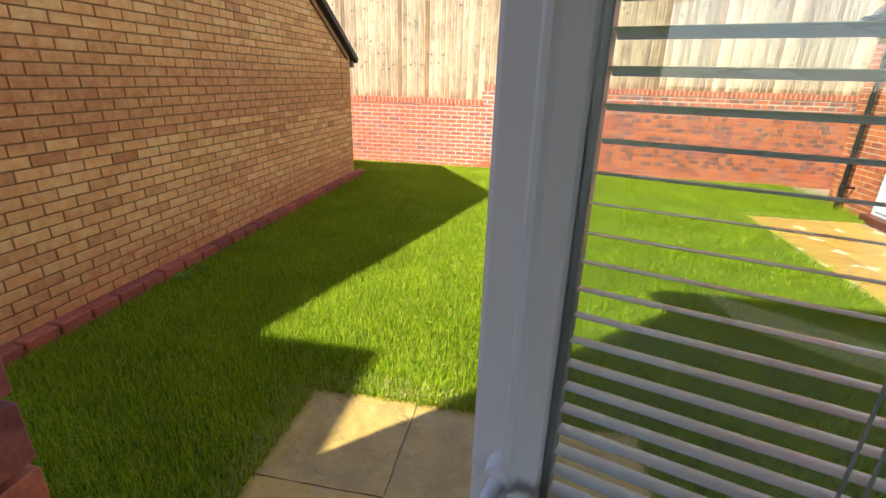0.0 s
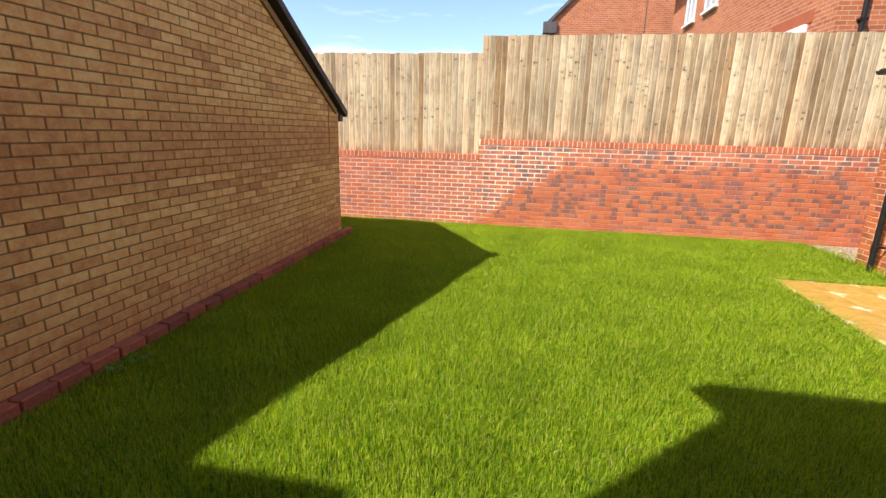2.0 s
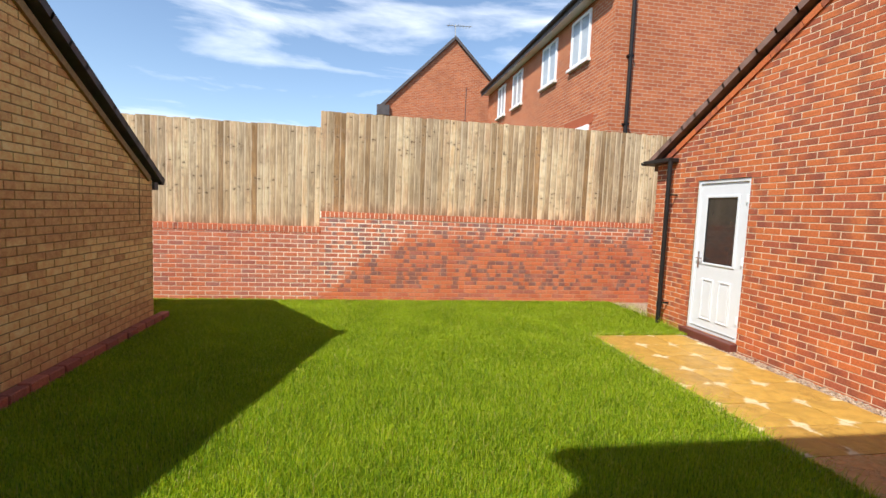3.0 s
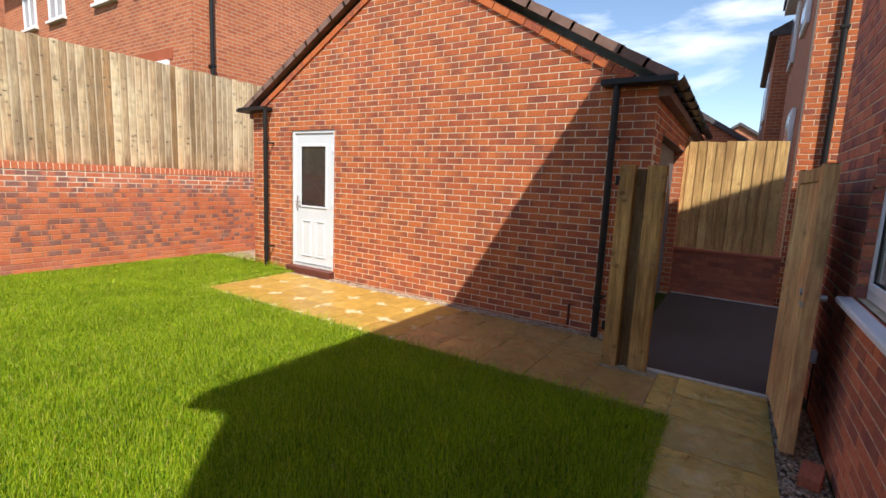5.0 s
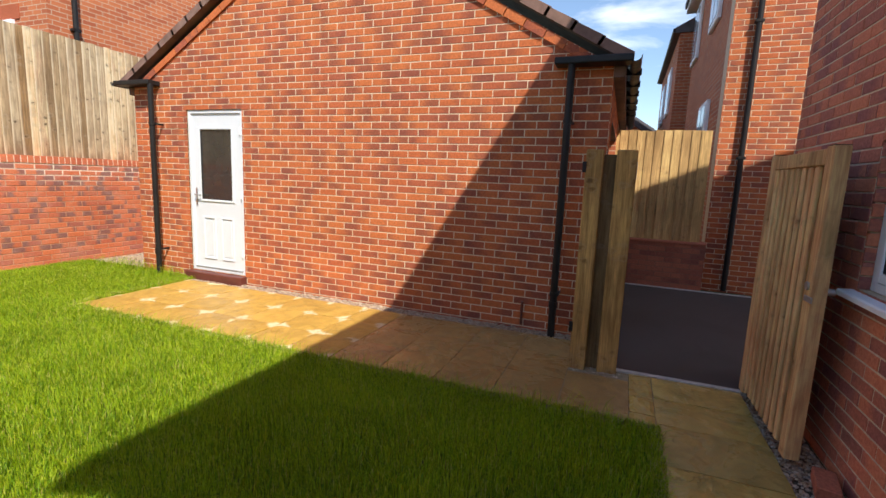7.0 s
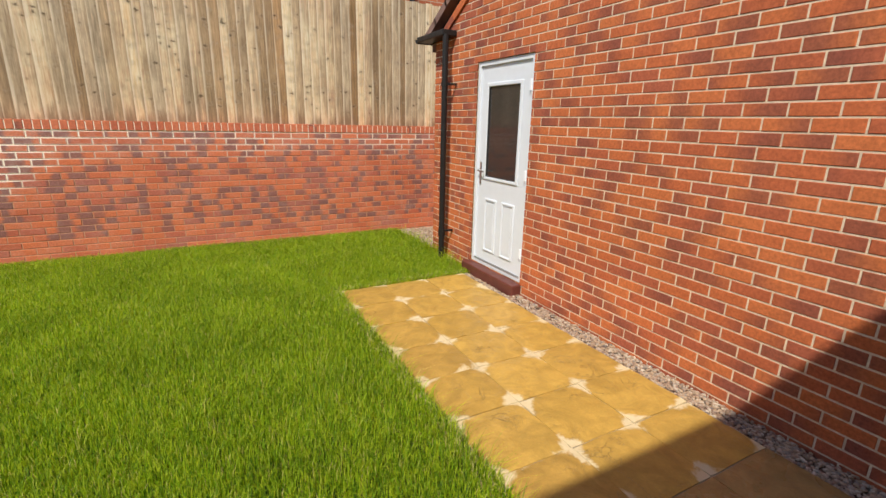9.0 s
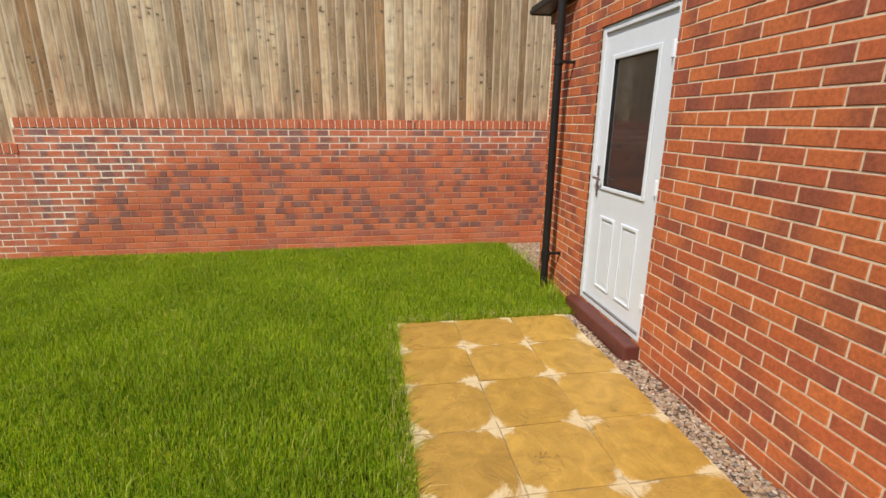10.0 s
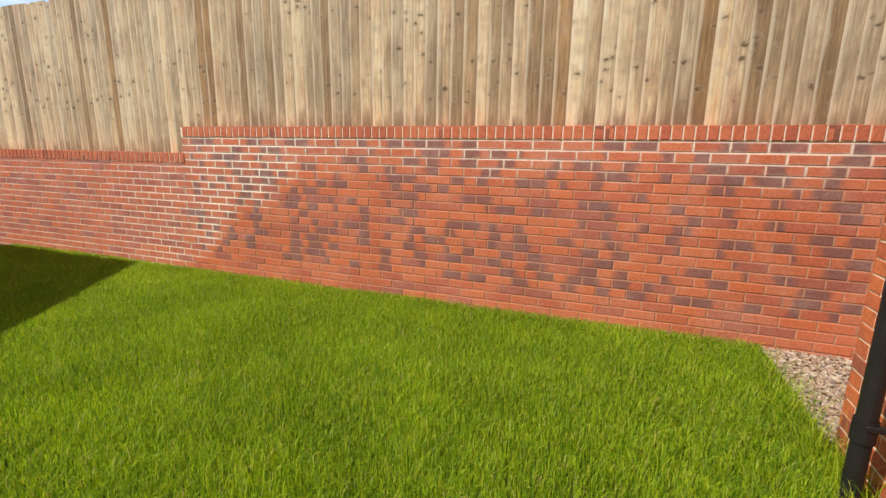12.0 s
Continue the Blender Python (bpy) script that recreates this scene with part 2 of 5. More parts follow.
def far_brick_material():
    m = Mat("distant_red_brick", rough=0.85, spec=0.2)
    g = m.n("NewGeometry")
    sp, sn = m.n("SeparateXYZ"), m.n("SeparateXYZ")
    m.l(g.outputs["Position"], sp.inputs[0])
    m.l(g.outputs["Normal"], sn.inputs[0])
    side = m.math("GREATER_THAN", m.math("ABSOLUTE", sn.outputs["X"]), 0.5)
    u = m.math("ADD", m.math("MULTIPLY", sp.outputs["Y"], side), m.math("MULTIPLY", sp.outputs["X"], m.math("SUBTRACT", 1.0, side)))
    cx = m.n("CombineXYZ")
    m.l(u, cx.inputs["X"])
    m.l(sp.outputs["Z"], cx.inputs["Y"])
    b = m.n("TexBrick", Scale=1.0, Mortar_Size=0.006, Brick_Width=0.225, Row_Height=0.075, Bias=-0.2)
    b.inputs["Color1"].default_value = (0.47, 0.15, 0.065, 1)
    b.inputs["Color2"].default_value = (0.33, 0.09, 0.045, 1)
    b.inputs["Mortar"].default_value = (0.46, 0.34, 0.24, 1)
    m.l(cx.outputs[0], b.inputs["Vector"])
    col = m.mix(0.4, b.outputs["Color"], m.ramp(m.noise(g.outputs["Position"], 0.8, 5), [(0.35, (0.4, 0.4, 0.4)), (0.65, (0.6, 0.6, 0.6))]), "OVERLAY")
    m.color(col)
    return m.m


M_FAR = far_brick_material()


def wood_material(name, stops, streak=(0.12, 0.075, 0.04), knots=0.5, scale=1.0, spec=0.2, damp=None):
    m = Mat(name, rough=0.85, spec=spec)
    r = m.chance()
    p = m.position()
    off = m.n("CombineXYZ")
    m.l(m.math("MULTIPLY", r, 37.0), off.inputs["X"])
    m.l(m.math("MULTIPLY", r, 91.0), off.inputs["Z"])
    add = m.n("VectorMath")
    m.l(p, add.inputs[0])
    m.l(off.outputs[0], add.inputs[1])
    mp = m.n("Mapping")
    mp.inputs["Scale"].default_value = (1.0, 1.0, 0.06)
    m.l(add.outputs[0], mp.inputs["Vector"])
    grain = m.noise(mp.outputs["Vector"], 60.0 * scale, 6, 0.68, 0.15)
    col = m.ramp(r, stops)
    col = m.mix(0.75, col, m.ramp(grain, [(0.30, (0.20, 0.19, 0.18)), (0.70, (0.76, 0.75, 0.73))]), "OVERLAY")
    mp2 = m.n("Mapping")
    mp2.inputs["Scale"].default_value = (1.0, 1.0, 0.18)
    m.l(add.outputs[0], mp2.inputs["Vector"])
    wet = m.mask(m.noise(mp2.outputs["Vector"], 7.0, 5, 0.6, 0.5), 0.5, 0.72)
    col = m.mix(m.math("MULTIPLY", wet, 0.72), col, streak)
    col = m.mix(0.5, col, m.ramp(m.noise(p, 1.1, 4, 0.6), [(0.36, (0.28, 0.27, 0.26)), (0.64, (0.64, 0.64, 0.64))]), "OVERLAY")
    # knots, in uneven rows where the whorls of branches were
    off2 = m.n("CombineXYZ")
    m.l(m.math("MULTIPLY", r, 37.0), off2.inputs["X"])
    m.l(m.math("MULTIPLY", r, 0.35), off2.inputs["Z"])
    add2 = m.n("VectorMath")
    m.l(p, add2.inputs[0])
    m.l(off2.outputs[0], add2.inputs[1])
    mp3 = m.n("Mapping")
    mp3.inputs["Scale"].default_value = (1.0, 1.0, 1.5)
    wob = m.n("TexNoise", Scale=28.0, Detail=3)
    m.l(add2.outputs[0], wob.inputs["Vector"])
    wsc = m.n("VectorMath")
    wsc.operation = "SCALE"
    wsc.inputs["Scale"].default_value = 0.06
    m.l(wob.outputs["Color"], wsc.inputs[0])
    add3 = m.n("VectorMath")
    m.l(add2.outputs[0], add3.inputs[0])
    m.l(wsc.outputs[0], add3.inputs[1])
    m.l(add3.outputs[0], mp3.inputs["Vector"])
    v = m.n("TexVoronoi", Scale=7.5, Randomness=1.0)
    m.l(mp3.outputs["Vector"], v.inputs["Vector"])
    row = m.n("Mapping")
    row.inputs["Scale"].default_value = (0.25, 0.25, 3.2)
    m.l(p, row.inputs["Vector"])
    rows_ = m.mask(m.noise(row.outputs["Vector"], 1.0, 2), 0.42, 0.52)
    kn = m.math("MULTIPLY", m.ramp(v.outputs["Distance"], [(0.09, (1, 1, 1)), (0.19, (0, 0, 0))]), m.math("ADD", m.math("MULTIPLY", rows_, 0.85), 0.15))
    halo = m.math("MULTIPLY", m.ramp(v.outputs["Distance"], [(0.18, (1, 1, 1)), (0.55, (0, 0, 0))]), rows_)
    col = m.mix(m.math("MULTIPLY", halo, 0.35), col, streak)
    # the bleached ring round each knot, then its dark heart
    ring = m.math("MULTIPLY", m.ramp(v.outputs["Distance"], [(0.20, (0, 0, 0)), (0.29, (1, 1, 1)), (0.40, (0, 0, 0))]), rows_)
    col = m.mix(m.math("MULTIPLY", ring, knots * 0.15), col, (0.80, 0.71, 0.55))
    col = m.mix(m.math("MULTIPLY", kn, knots), col, tuple(s * 0.42 for s in streak))
    if damp:
        # wet feet of the boards, ragged and different from board to board
        low, high, step = damp
        sd = m.n("SeparateXYZ")
        m.l(p, sd.inputs[0])
        foot = m.math("ADD", low, m.math("MULTIPLY", m.math("GREATER_THAN", sd.outputs["X"], step), high - low))
        up = m.math("SUBTRACT", sd.outputs["Z"], foot)
        up = m.math("ADD", up, m.math("MULTIPLY", m.math("SUBTRACT", m.noise(mp2.outputs["Vector"], 16.0, 4, 0.6), 0.5), 0.5))
        up = m.math("ADD", up, m.math("MULTIPLY", m.math("FRACT", m.math("MULTIPLY", r, 29.3)), 0.12))
        col = m.mix(m.math("MULTIPLY", m.ramp(up, [(0.05, (1, 1, 1)), (0.2, (0, 0, 0))]), 0.85), col, streak)
        # darker beside the overlap along the thin edge; thick edge's sunlit line painted pale
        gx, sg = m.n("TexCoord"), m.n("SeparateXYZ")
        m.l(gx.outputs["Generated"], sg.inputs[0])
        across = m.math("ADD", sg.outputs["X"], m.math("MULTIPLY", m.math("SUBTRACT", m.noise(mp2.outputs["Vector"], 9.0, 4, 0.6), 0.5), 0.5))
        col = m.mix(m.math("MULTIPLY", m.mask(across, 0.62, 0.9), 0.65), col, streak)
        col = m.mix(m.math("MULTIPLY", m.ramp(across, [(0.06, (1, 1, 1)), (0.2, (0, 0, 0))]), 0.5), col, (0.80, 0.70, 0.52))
    m.color(col)
    m.bump(m.math("ADD", grain, m.math("MULTIPLY", kn, 0.5)), 0.5, 0.006)
    return m.m


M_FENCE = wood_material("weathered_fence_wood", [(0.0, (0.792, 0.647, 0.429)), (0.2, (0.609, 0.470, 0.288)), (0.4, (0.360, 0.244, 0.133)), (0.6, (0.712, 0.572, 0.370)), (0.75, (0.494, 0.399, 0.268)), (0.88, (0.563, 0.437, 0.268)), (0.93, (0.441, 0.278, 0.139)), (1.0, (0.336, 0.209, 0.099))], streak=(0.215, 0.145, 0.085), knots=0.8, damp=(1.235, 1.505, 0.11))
M_NEWFENCE = wood_material("fresh_fence_wood", [(0.0, (0.62, 0.43, 0.19)), (0.5, (0.54, 0.36, 0.15)), (1.0, (0.44, 0.28, 0.12))], streak=(0.30, 0.17, 0.07), knots=0.3)
M_GATE = wood_material("pale_treated_wood", [(0.0, (0.78, 0.54, 0.27)), (0.5, (0.70, 0.475, 0.23)), (1.0, (0.62, 0.41, 0.19))], streak=(0.24, 0.135, 0.055), knots=0.5)
M_GATEPOST = wood_material("treated_gatepost_wood", [(0.0, (0.52, 0.315, 0.11)), (1.0, (0.42, 0.245, 0.085))], streak=(0.19, 0.10, 0.035), knots=0.5)
M_POSTWOOD = wood_material("treated_post_wood", [(0.0, (0.24, 0.155, 0.075)), (1.0, (0.19, 0.12, 0.055))], streak=(0.09, 0.055, 0.03), knots=0.5)


def plain_material(name, c, rough, metal=0.0, spec=0.5, var=0.12, scale=6.0, bump=0.0):
    m = Mat(name, rough, metal, spec)
    p = m.position()
    m.color(m.ramp(m.noise(p, scale, 5, 0.65), [(0.3, tuple(v * (1 - var) for v in c)), (0.7, tuple(min(1, v * (1 + var)) for v in c))]))
    m.rough(m.ramp(m.noise(p, scale * 2.3, 4), [(0.3, (max(0.02, rough - 0.08),) * 3), (0.7, (min(1, rough + 0.08),) * 3)]))
    if bump:
        m.bump(m.noise(p, scale * 14, 4), bump, 0.003)
    return m.m


M_WHITE = plain_material("white_paint", (0.66, 0.70, 0.745), 0.42, var=0.03)
M_UPVC = plain_material("white_upvc", (0.76, 0.79, 0.84), 0.55, var=0.02)
M_BLACK = plain_material("black_plastic", (0.014, 0.013, 0.013), 0.48, var=0.2, spec=0.3)
M_GASKET = plain_material("dark_gasket", (0.02, 0.02, 0.022), 0.6)
M_VERGE = plain_material("dark_brown_tile", (0.20, 0.12, 0.095), 0.75, var=0.25, spec=0.3, bump=0.3)
M_TILE = plain_material("slate_grey_tile", (0.095, 0.085, 0.088), 0.7, var=0.25, spec=0.3, bump=0.3)
M_STEP = plain_material("red_quarry_step", (0.12, 0.034, 0.025), 0.45, var=0.2, bump=0.1)
M_STEEL = plain_material("brushed_steel", (0.55, 0.55, 0.56), 0.3, metal=1.0, var=0.1)
M_GALV = plain_material("galvanised_steel", (0.45, 0.46, 0.47), 0.5, metal=0.9, var=0.2)
M_SLAT = plain_material("blind_slat", (0.84, 0.86, 0.89), 0.28, var=0.05, spec=0.6)
M_CORD = plain_material("blind_cord", (0.6, 0.6, 0.58), 0.8)
M_SOFFIT = plain_material("white_soffit", (0.75, 0.75, 0.73), 0.5, var=0.05)
M_PLASTER = plain_material("interior_plaster", (0.7, 0.68, 0.64), 0.9, var=0.04)
M_DARK = plain_material("garage_door_grey", (0.10, 0.10, 0.11), 0.6)
M_KERB = plain_material("pale_edging_concrete", (0.50, 0.48, 0.44), 0.9, var=0.2, scale=20)
M_CREAM = plain_material("cream_seal", (0.62, 0.57, 0.40), 0.7)
M_DISH = plain_material("grey_dish", (0.35, 0.36, 0.38), 0.5)

# The unlit room's gloom is put into this wall's near-black colour.
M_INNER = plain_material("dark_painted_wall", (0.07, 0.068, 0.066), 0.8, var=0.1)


def glass_material(name, tint=(0.93, 0.96, 0.95), rough=0.0):
    m = Mat(name, rough, spec=0.5)
    m.color(tint)
    m.b.inputs["Transmission Weight"].default_value = 1.0
    m.b.inputs["IOR"].default_value = 1.45
    return m.m


M_GLASS = glass_material("clear_glass")
M_DOORGLASS = glass_material("coated_double_glazing", (0.88, 0.93, 0.91))
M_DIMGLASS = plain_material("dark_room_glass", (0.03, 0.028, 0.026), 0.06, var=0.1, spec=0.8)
M_FARGLASS = plain_material("curtained_glass", (0.42, 0.46, 0.50), 0.08, var=0.25, spec=0.8, scale=1.5)


def tarmac_material():
    m = Mat("tarmac", rough=0.8, spec=0.3)
    p = m.position()
    col = m.ramp(m.noise(p, 160.0, 4, 0.7), [(0.3, (0.042, 0.035, 0.032)), (0.72, (0.125, 0.105, 0.093))])
    col = m.mix(m.mask(m.noise(p, 1.3, 5), 0.45, 0.7), col, (0.07, 0.058, 0.05))
    m.color(col)
    m.bump(m.noise(p, 220.0, 3, 0.8), 0.7, 0.006)
    return m.m


M_TARMAC = tarmac_material()


def slab_material(name, stops, dry, dry_amount, rough, joint_dirt=0.5):
    m = Mat(name, rough=rough, spec=0.35)
    r, p = m.chance(), m.position()
    col = m.ramp(r, stops)
    off = m.n("CombineXYZ")
    m.l(m.math("MULTIPLY", r, 53.0), off.inputs["Z"])
    add = m.n("VectorMath")
    m.l(p, add.inputs[0])
    m.l(off.outputs[0], add.inputs[1])
    q = add.outputs[0]
    # flowing riven bands
    col = m.mix(0.5, col, m.ramp(m.noise(q, 5.0, 5, 0.55, 1.6), [(0.35, (0.36, 0.36, 0.36)), (0.65, (0.64, 0.64, 0.64))]), "OVERLAY")
    col = m.mix(0.35, col, m.ramp(m.noise(q, 70.0, 4, 0.7), [(0.3, (0.38, 0.38, 0.38)), (0.7, (0.62, 0.62, 0.62))]), "OVERLAY")
    if dry_amount:
        # the corners have dried out pale, the middles are still damp
        g = m.n("TexCoord")
        s = m.n("SeparateXYZ")
        m.l(g.outputs["Generated"], s.inputs[0])
        ax = m.math("ABSOLUTE", m.math("SUBTRACT", s.outputs["X"], 0.5))
        ay = m.math("ABSOLUTE", m.math("SUBTRACT", s.outputs["Y"], 0.5))
        corner = m.math("SQRT", m.math("ADD", m.math("MULTIPLY", ax, ax), m.math("MULTIPLY", ay, ay)))
        corner = m.math("ADD", corner, m.math("MULTIPLY", m.math("SUBTRACT", m.noise(q, 3.4, 6, 0.72, 0.6), 0.5), 0.72))
        mk = m.mask(corner, 0.56, 0.62)
        col = m.mix(m.math("MULTIPLY", mk, dry_amount), col, dry)
        m.rough(m.math("ADD", m.math("MULTIPLY", mk, 0.35), rough))
    else:
        m.rough(m.ramp(m.noise(q, 3.0, 4, 0.6, 0.8), [(0.4, (max(0.08, rough - 0.28),) * 3), (0.62, (rough + 0.2,) * 3)]))
    # dark riven ridges that wander over part of each slab
    ridge = m.math("ABSOLUTE", m.math("SUBTRACT", m.noise(q, 2.6, 5, 0.6, 1.8), 0.5))
    ridge = m.math("MULTIPLY", m.ramp(ridge, [(0.0, (1, 1, 1)), (0.012, (0, 0, 0))]), m.mask(m.noise(q, 3.1, 3), 0.5, 0.6))
    col = m.mix(m.math("MULTIPLY", ridge, 0.45), col, (0.12, 0.085, 0.035))
    m.color(col)
    m.bump(m.math("SUBTRACT", m.noise(q, 6.0, 7, 0.55, 1.4), m.math("MULTIPLY", ridge, 0.3)), 0.6, 0.018)
    return m.m


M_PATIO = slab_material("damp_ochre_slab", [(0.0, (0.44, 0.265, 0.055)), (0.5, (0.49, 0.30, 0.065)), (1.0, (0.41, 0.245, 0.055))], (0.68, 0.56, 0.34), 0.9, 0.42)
# Undried slabs in the house's shadow band, with shade darkening put into their colour
M_WETSHADEPATIO = slab_material("wet_ochre_slab", [(0.0, (0.34, 0.215, 0.075)), (0.5, (0.39, 0.245, 0.08)), (1.0, (0.31, 0.20, 0.075))], (0.6, 0.5, 0.3), 0.0, 0.3)
M_PATH = slab_material("buff_riven_slab", [(0.0, (0.45, 0.31, 0.085)), (0.5, (0.51, 0.35, 0.09)), (1.0, (0.40, 0.28, 0.085))], (0.6, 0.55, 0.45), 0.0, 0.32)


def soil_material():
    m = Mat("lawn_soil", rough=0.95, spec=0.1)
    p = m.position()
    col = m.ramp(m.noise(p, 40.0, 5, 0.7), [(0.3, (0.025, 0.038, 0.01)), (0.7, (0.05, 0.075, 0.015))])
    col = m.mix(m.mask(m.noise(p, 1.5, 4), 0.55, 0.75), col, (0.09, 0.07, 0.03))
    m.color(col)
    m.bump(m.noise(p, 60.0, 4), 0.6, 0.02)
    return m.m


M_SOIL = soil_material()


def grass_material():
    m = Mat("grass_blades", rough=0.5, spec=0.22)
    r, p = m.chance(), m.position()
    col = m.ramp(r, [(0.0, (0.085, 0.20, 0.012)), (0.3, (0.225, 0.39, 0.014)), (0.65, (0.40, 0.535, 0.018)), (0.93, (0.52, 0.60, 0.035)), (1.0, (0.66, 0.56, 0.24))])
    col = m.mix(0.5, col, m.ramp(m.noise(p, 1.6, 4, 0.6), [(0.35, (0.36, 0.37, 0.35)), (0.65, (0.64, 0.62, 0.6))]), "OVERLAY")
    m.color(col)
    tr = m.n("BsdfTranslucent")
    mixc = m.mix(1.0, col, (1.2, 1.15, 0.45), "MULTIPLY")
    m.l(mixc, tr.inputs["Color"])
    ms = m.n("MixShader")
    ms.inputs[0].default_value = 0.5
    m.l(m.b.outputs[0], ms.inputs[1])
    m.l(tr.outputs[0], ms.inputs[2])
    m.l(ms.outputs[0], m.t.nodes["Material Output"].inputs["Surface"])
    return m.m


M_GRASS = grass_material()


def pebble_material():
    m = Mat("mixed_pebbles", rough=0.6, spec=0.35)
    r, p = m.chance(), m.position()
    col = m.ramp(r, [(0.0, (0.30, 0.20, 0.12)), (0.25, (0.45, 0.33, 0.22)), (0.5, (0.22, 0.13, 0.09)), (0.75, (0.55, 0.46, 0.35)), (1.0, (0.16, 0.13, 0.115))])
    col = m.mix(0.5, col, m.ramp(m.noise(p, 120.0, 3), [(0.3, (0.35, 0.35, 0.35)), (0.7, (0.65, 0.65, 0.65))]), "OVERLAY")
    m.color(col)
    return m.m


M_PEBBLE = pebble_material()
M_STRAW = plain_material("dry_grass", (0.50, 0.42, 0.16), 0.8, var=0.3, scale=30)
M_LEAF = plain_material("weed_leaf", (0.10, 0.24, 0.03), 0.5, var=0.3, scale=30)
M_GRIT = plain_material("grit_bed", (0.16, 0.11, 0.075), 0.95, var=0.4, scale=60, bump=0.5)


# ---- building helpers ----
def world_of(o):
    m = o.matrix_basis.copy()
    while o.parent:
        m = o.parent.matrix_basis @ o.matrix_parent_inverse @ m
        o = o.parent
    return m


def adopt(ob, parent):
    if parent is not None:
        ob.parent = parent
        ob.matrix_parent_inverse = world_of(parent).inverted()
    return ob


def part(name, bm, material, parent=None, label="", smooth=False):
    me = bpy.data.meshes.new(name)
    if isinstance(bm, bmesh.types.BMesh):
        bmesh.ops.recalc_face_normals(bm, faces=bm.faces)
        bm.to_mesh(me)
        bm.free()
    else:
        me.from_pydata(bm[0], [], bm[1])
    me.materials.append(material)
    if smooth:
        for f in me.polygons:
            f.use_smooth = True
    ob = adopt(new(name, me), parent)
    return tagged(ob, label=label) if label else ob


def thing(name, at, label, category, group="", kind=""):
    e = new(name)
    e.location = at
    e.empty_display_size = 0.1
    return tagged(e, label, category, group, kind)


def box(x0, x1, y0, y1, z0, z1, bevel=0.0, bm=None, seg=1):
    b = bm or bmesh.new()
    m = Matrix.LocRotScale(((x0 + x1) / 2, (y0 + y1) / 2, (z0 + z1) / 2), None, (abs(x1 - x0), abs(y1 - y0), abs(z1 - z0)))
    r = bmesh.ops.create_cube(b, size=1.0, matrix=m)
    if bevel:
        es = list({e for v in r["verts"] for e in v.link_edges})
        bmesh.ops.bevel(b, geom=es, offset=bevel, segments=seg, affect="EDGES", profile=0.5)
    return b


def prism(points, axis, a, b, bm=None):
    """A polygon swept along an axis: the points give the other two coordinates in xyz order."""
    bm = bm or bmesh.new()

    def p3(p, t):
        return {"x": (t, p[0], p[1]), "y": (p[0], t, p[1]), "z": (p[0], p[1], t)}[axis]

    lo = [bm.verts.new(p3(p, a)) for p in points]
    hi = [bm.verts.new(p3(p, b)) for p in points]
    bm.faces.new(lo)
    bm.faces.new(hi[::-1])
    for i in range(len(points)):
        j = (i + 1) % len(points)
        bm.faces.new((lo[i], hi[i], hi[j], lo[j]))
    return bm


def tube(path, radius, bm=None, n=14, cap=True):
    """A round bar along a path of points."""
    bm = bm or bmesh.new()
    pts = [Vector(p) for p in path]
    rings = []
    for i, p in enumerate(pts):
        d = (pts[min(i + 1, len(pts) - 1)] - pts[max(i - 1, 0)]).normalized()
        side = d.cross(Vector((0, 0, 1)))
        side = side.normalized() if side.length > 1e-4 else Vector((1, 0, 0))
        up = side.cross(d)
        rings.append([bm.verts.new(p + radius * (math.cos(2 * math.pi * k / n) * side + math.sin(2 * math.pi * k / n) * up)) for k in range(n)])
    for a, b in zip(rings, rings[1:]):
        for k in range(n):
            bm.faces.new((a[k], a[(k + 1) % n], b[(k + 1) % n], b[k]))
    if cap:
        bm.faces.new(rings[0][::-1])
        bm.faces.new(rings[-1])
    return bm


def wall_shell(axis, d0, d1, u0, u1, z0, z1, holes):
    """One connected wall with openings through it; its thickness runs from d0 to d1 along the axis."""
    bm = bmesh.new()
    us = sorted({u0, u1, *(c for h in holes for c in h[:2] if u0 < c < u1)})
    zs = sorted({z0, z1, *(c for h in holes for c in h[2:] if z0 < c < z1)})
    verts = {}

    def at(i, j, d):
        if (i, j, d) not in verts:
            verts[i, j, d] = bm.verts.new((d, us[i], zs[j]) if axis == "x" else (us[i], d, zs[j]))
        return verts[i, j, d]

    def solid(i, j):
        if not (0 <= i < len(us) - 1 and 0 <= j < len(zs) - 1):
            return False
        u, z = (us[i] + us[i + 1]) / 2, (zs[j] + zs[j + 1]) / 2
        return not any(h[0] < u < h[1] and h[2] < z < h[3] for h in holes)

    for i in range(len(us) - 1):
        for j in range(len(zs) - 1):
            if not solid(i, j):
                continue
            for d in (d0, d1):
                bm.faces.new((at(i, j, d), at(i + 1, j, d), at(i + 1, j + 1, d), at(i, j + 1, d)))
            for di, dj, p, q in ((-1, 0, (i, j), (i, j + 1)), (1, 0, (i + 1, j), (i + 1, j + 1)), (0, -1, (i, j), (i + 1, j)), (0, 1, (i, j + 1), (i + 1, j + 1))):
                if not solid(i + di, j + dj):
                    bm.faces.new((at(*p, d0), at(*q, d0), at(*q, d1), at(*p, d1)))
    return bm


def clip(poly, a, b, c):
    """The part of a polygon with a*u + b*z <= c."""
    out = []
    for i, p in enumerate(poly):
        q = poly[(i + 1) % len(poly)]
        dp, dq = a * p[0] + b * p[1] - c, a * q[0] + b * q[1] - c
        if dp <= 0:
            out.append(p)
        if dp * dq < 0:
            t = dp / (dp - dq)
            out.append((p[0] + t * (q[0] - p[0]), p[1] + t * (q[1] - p[1])))
    return out


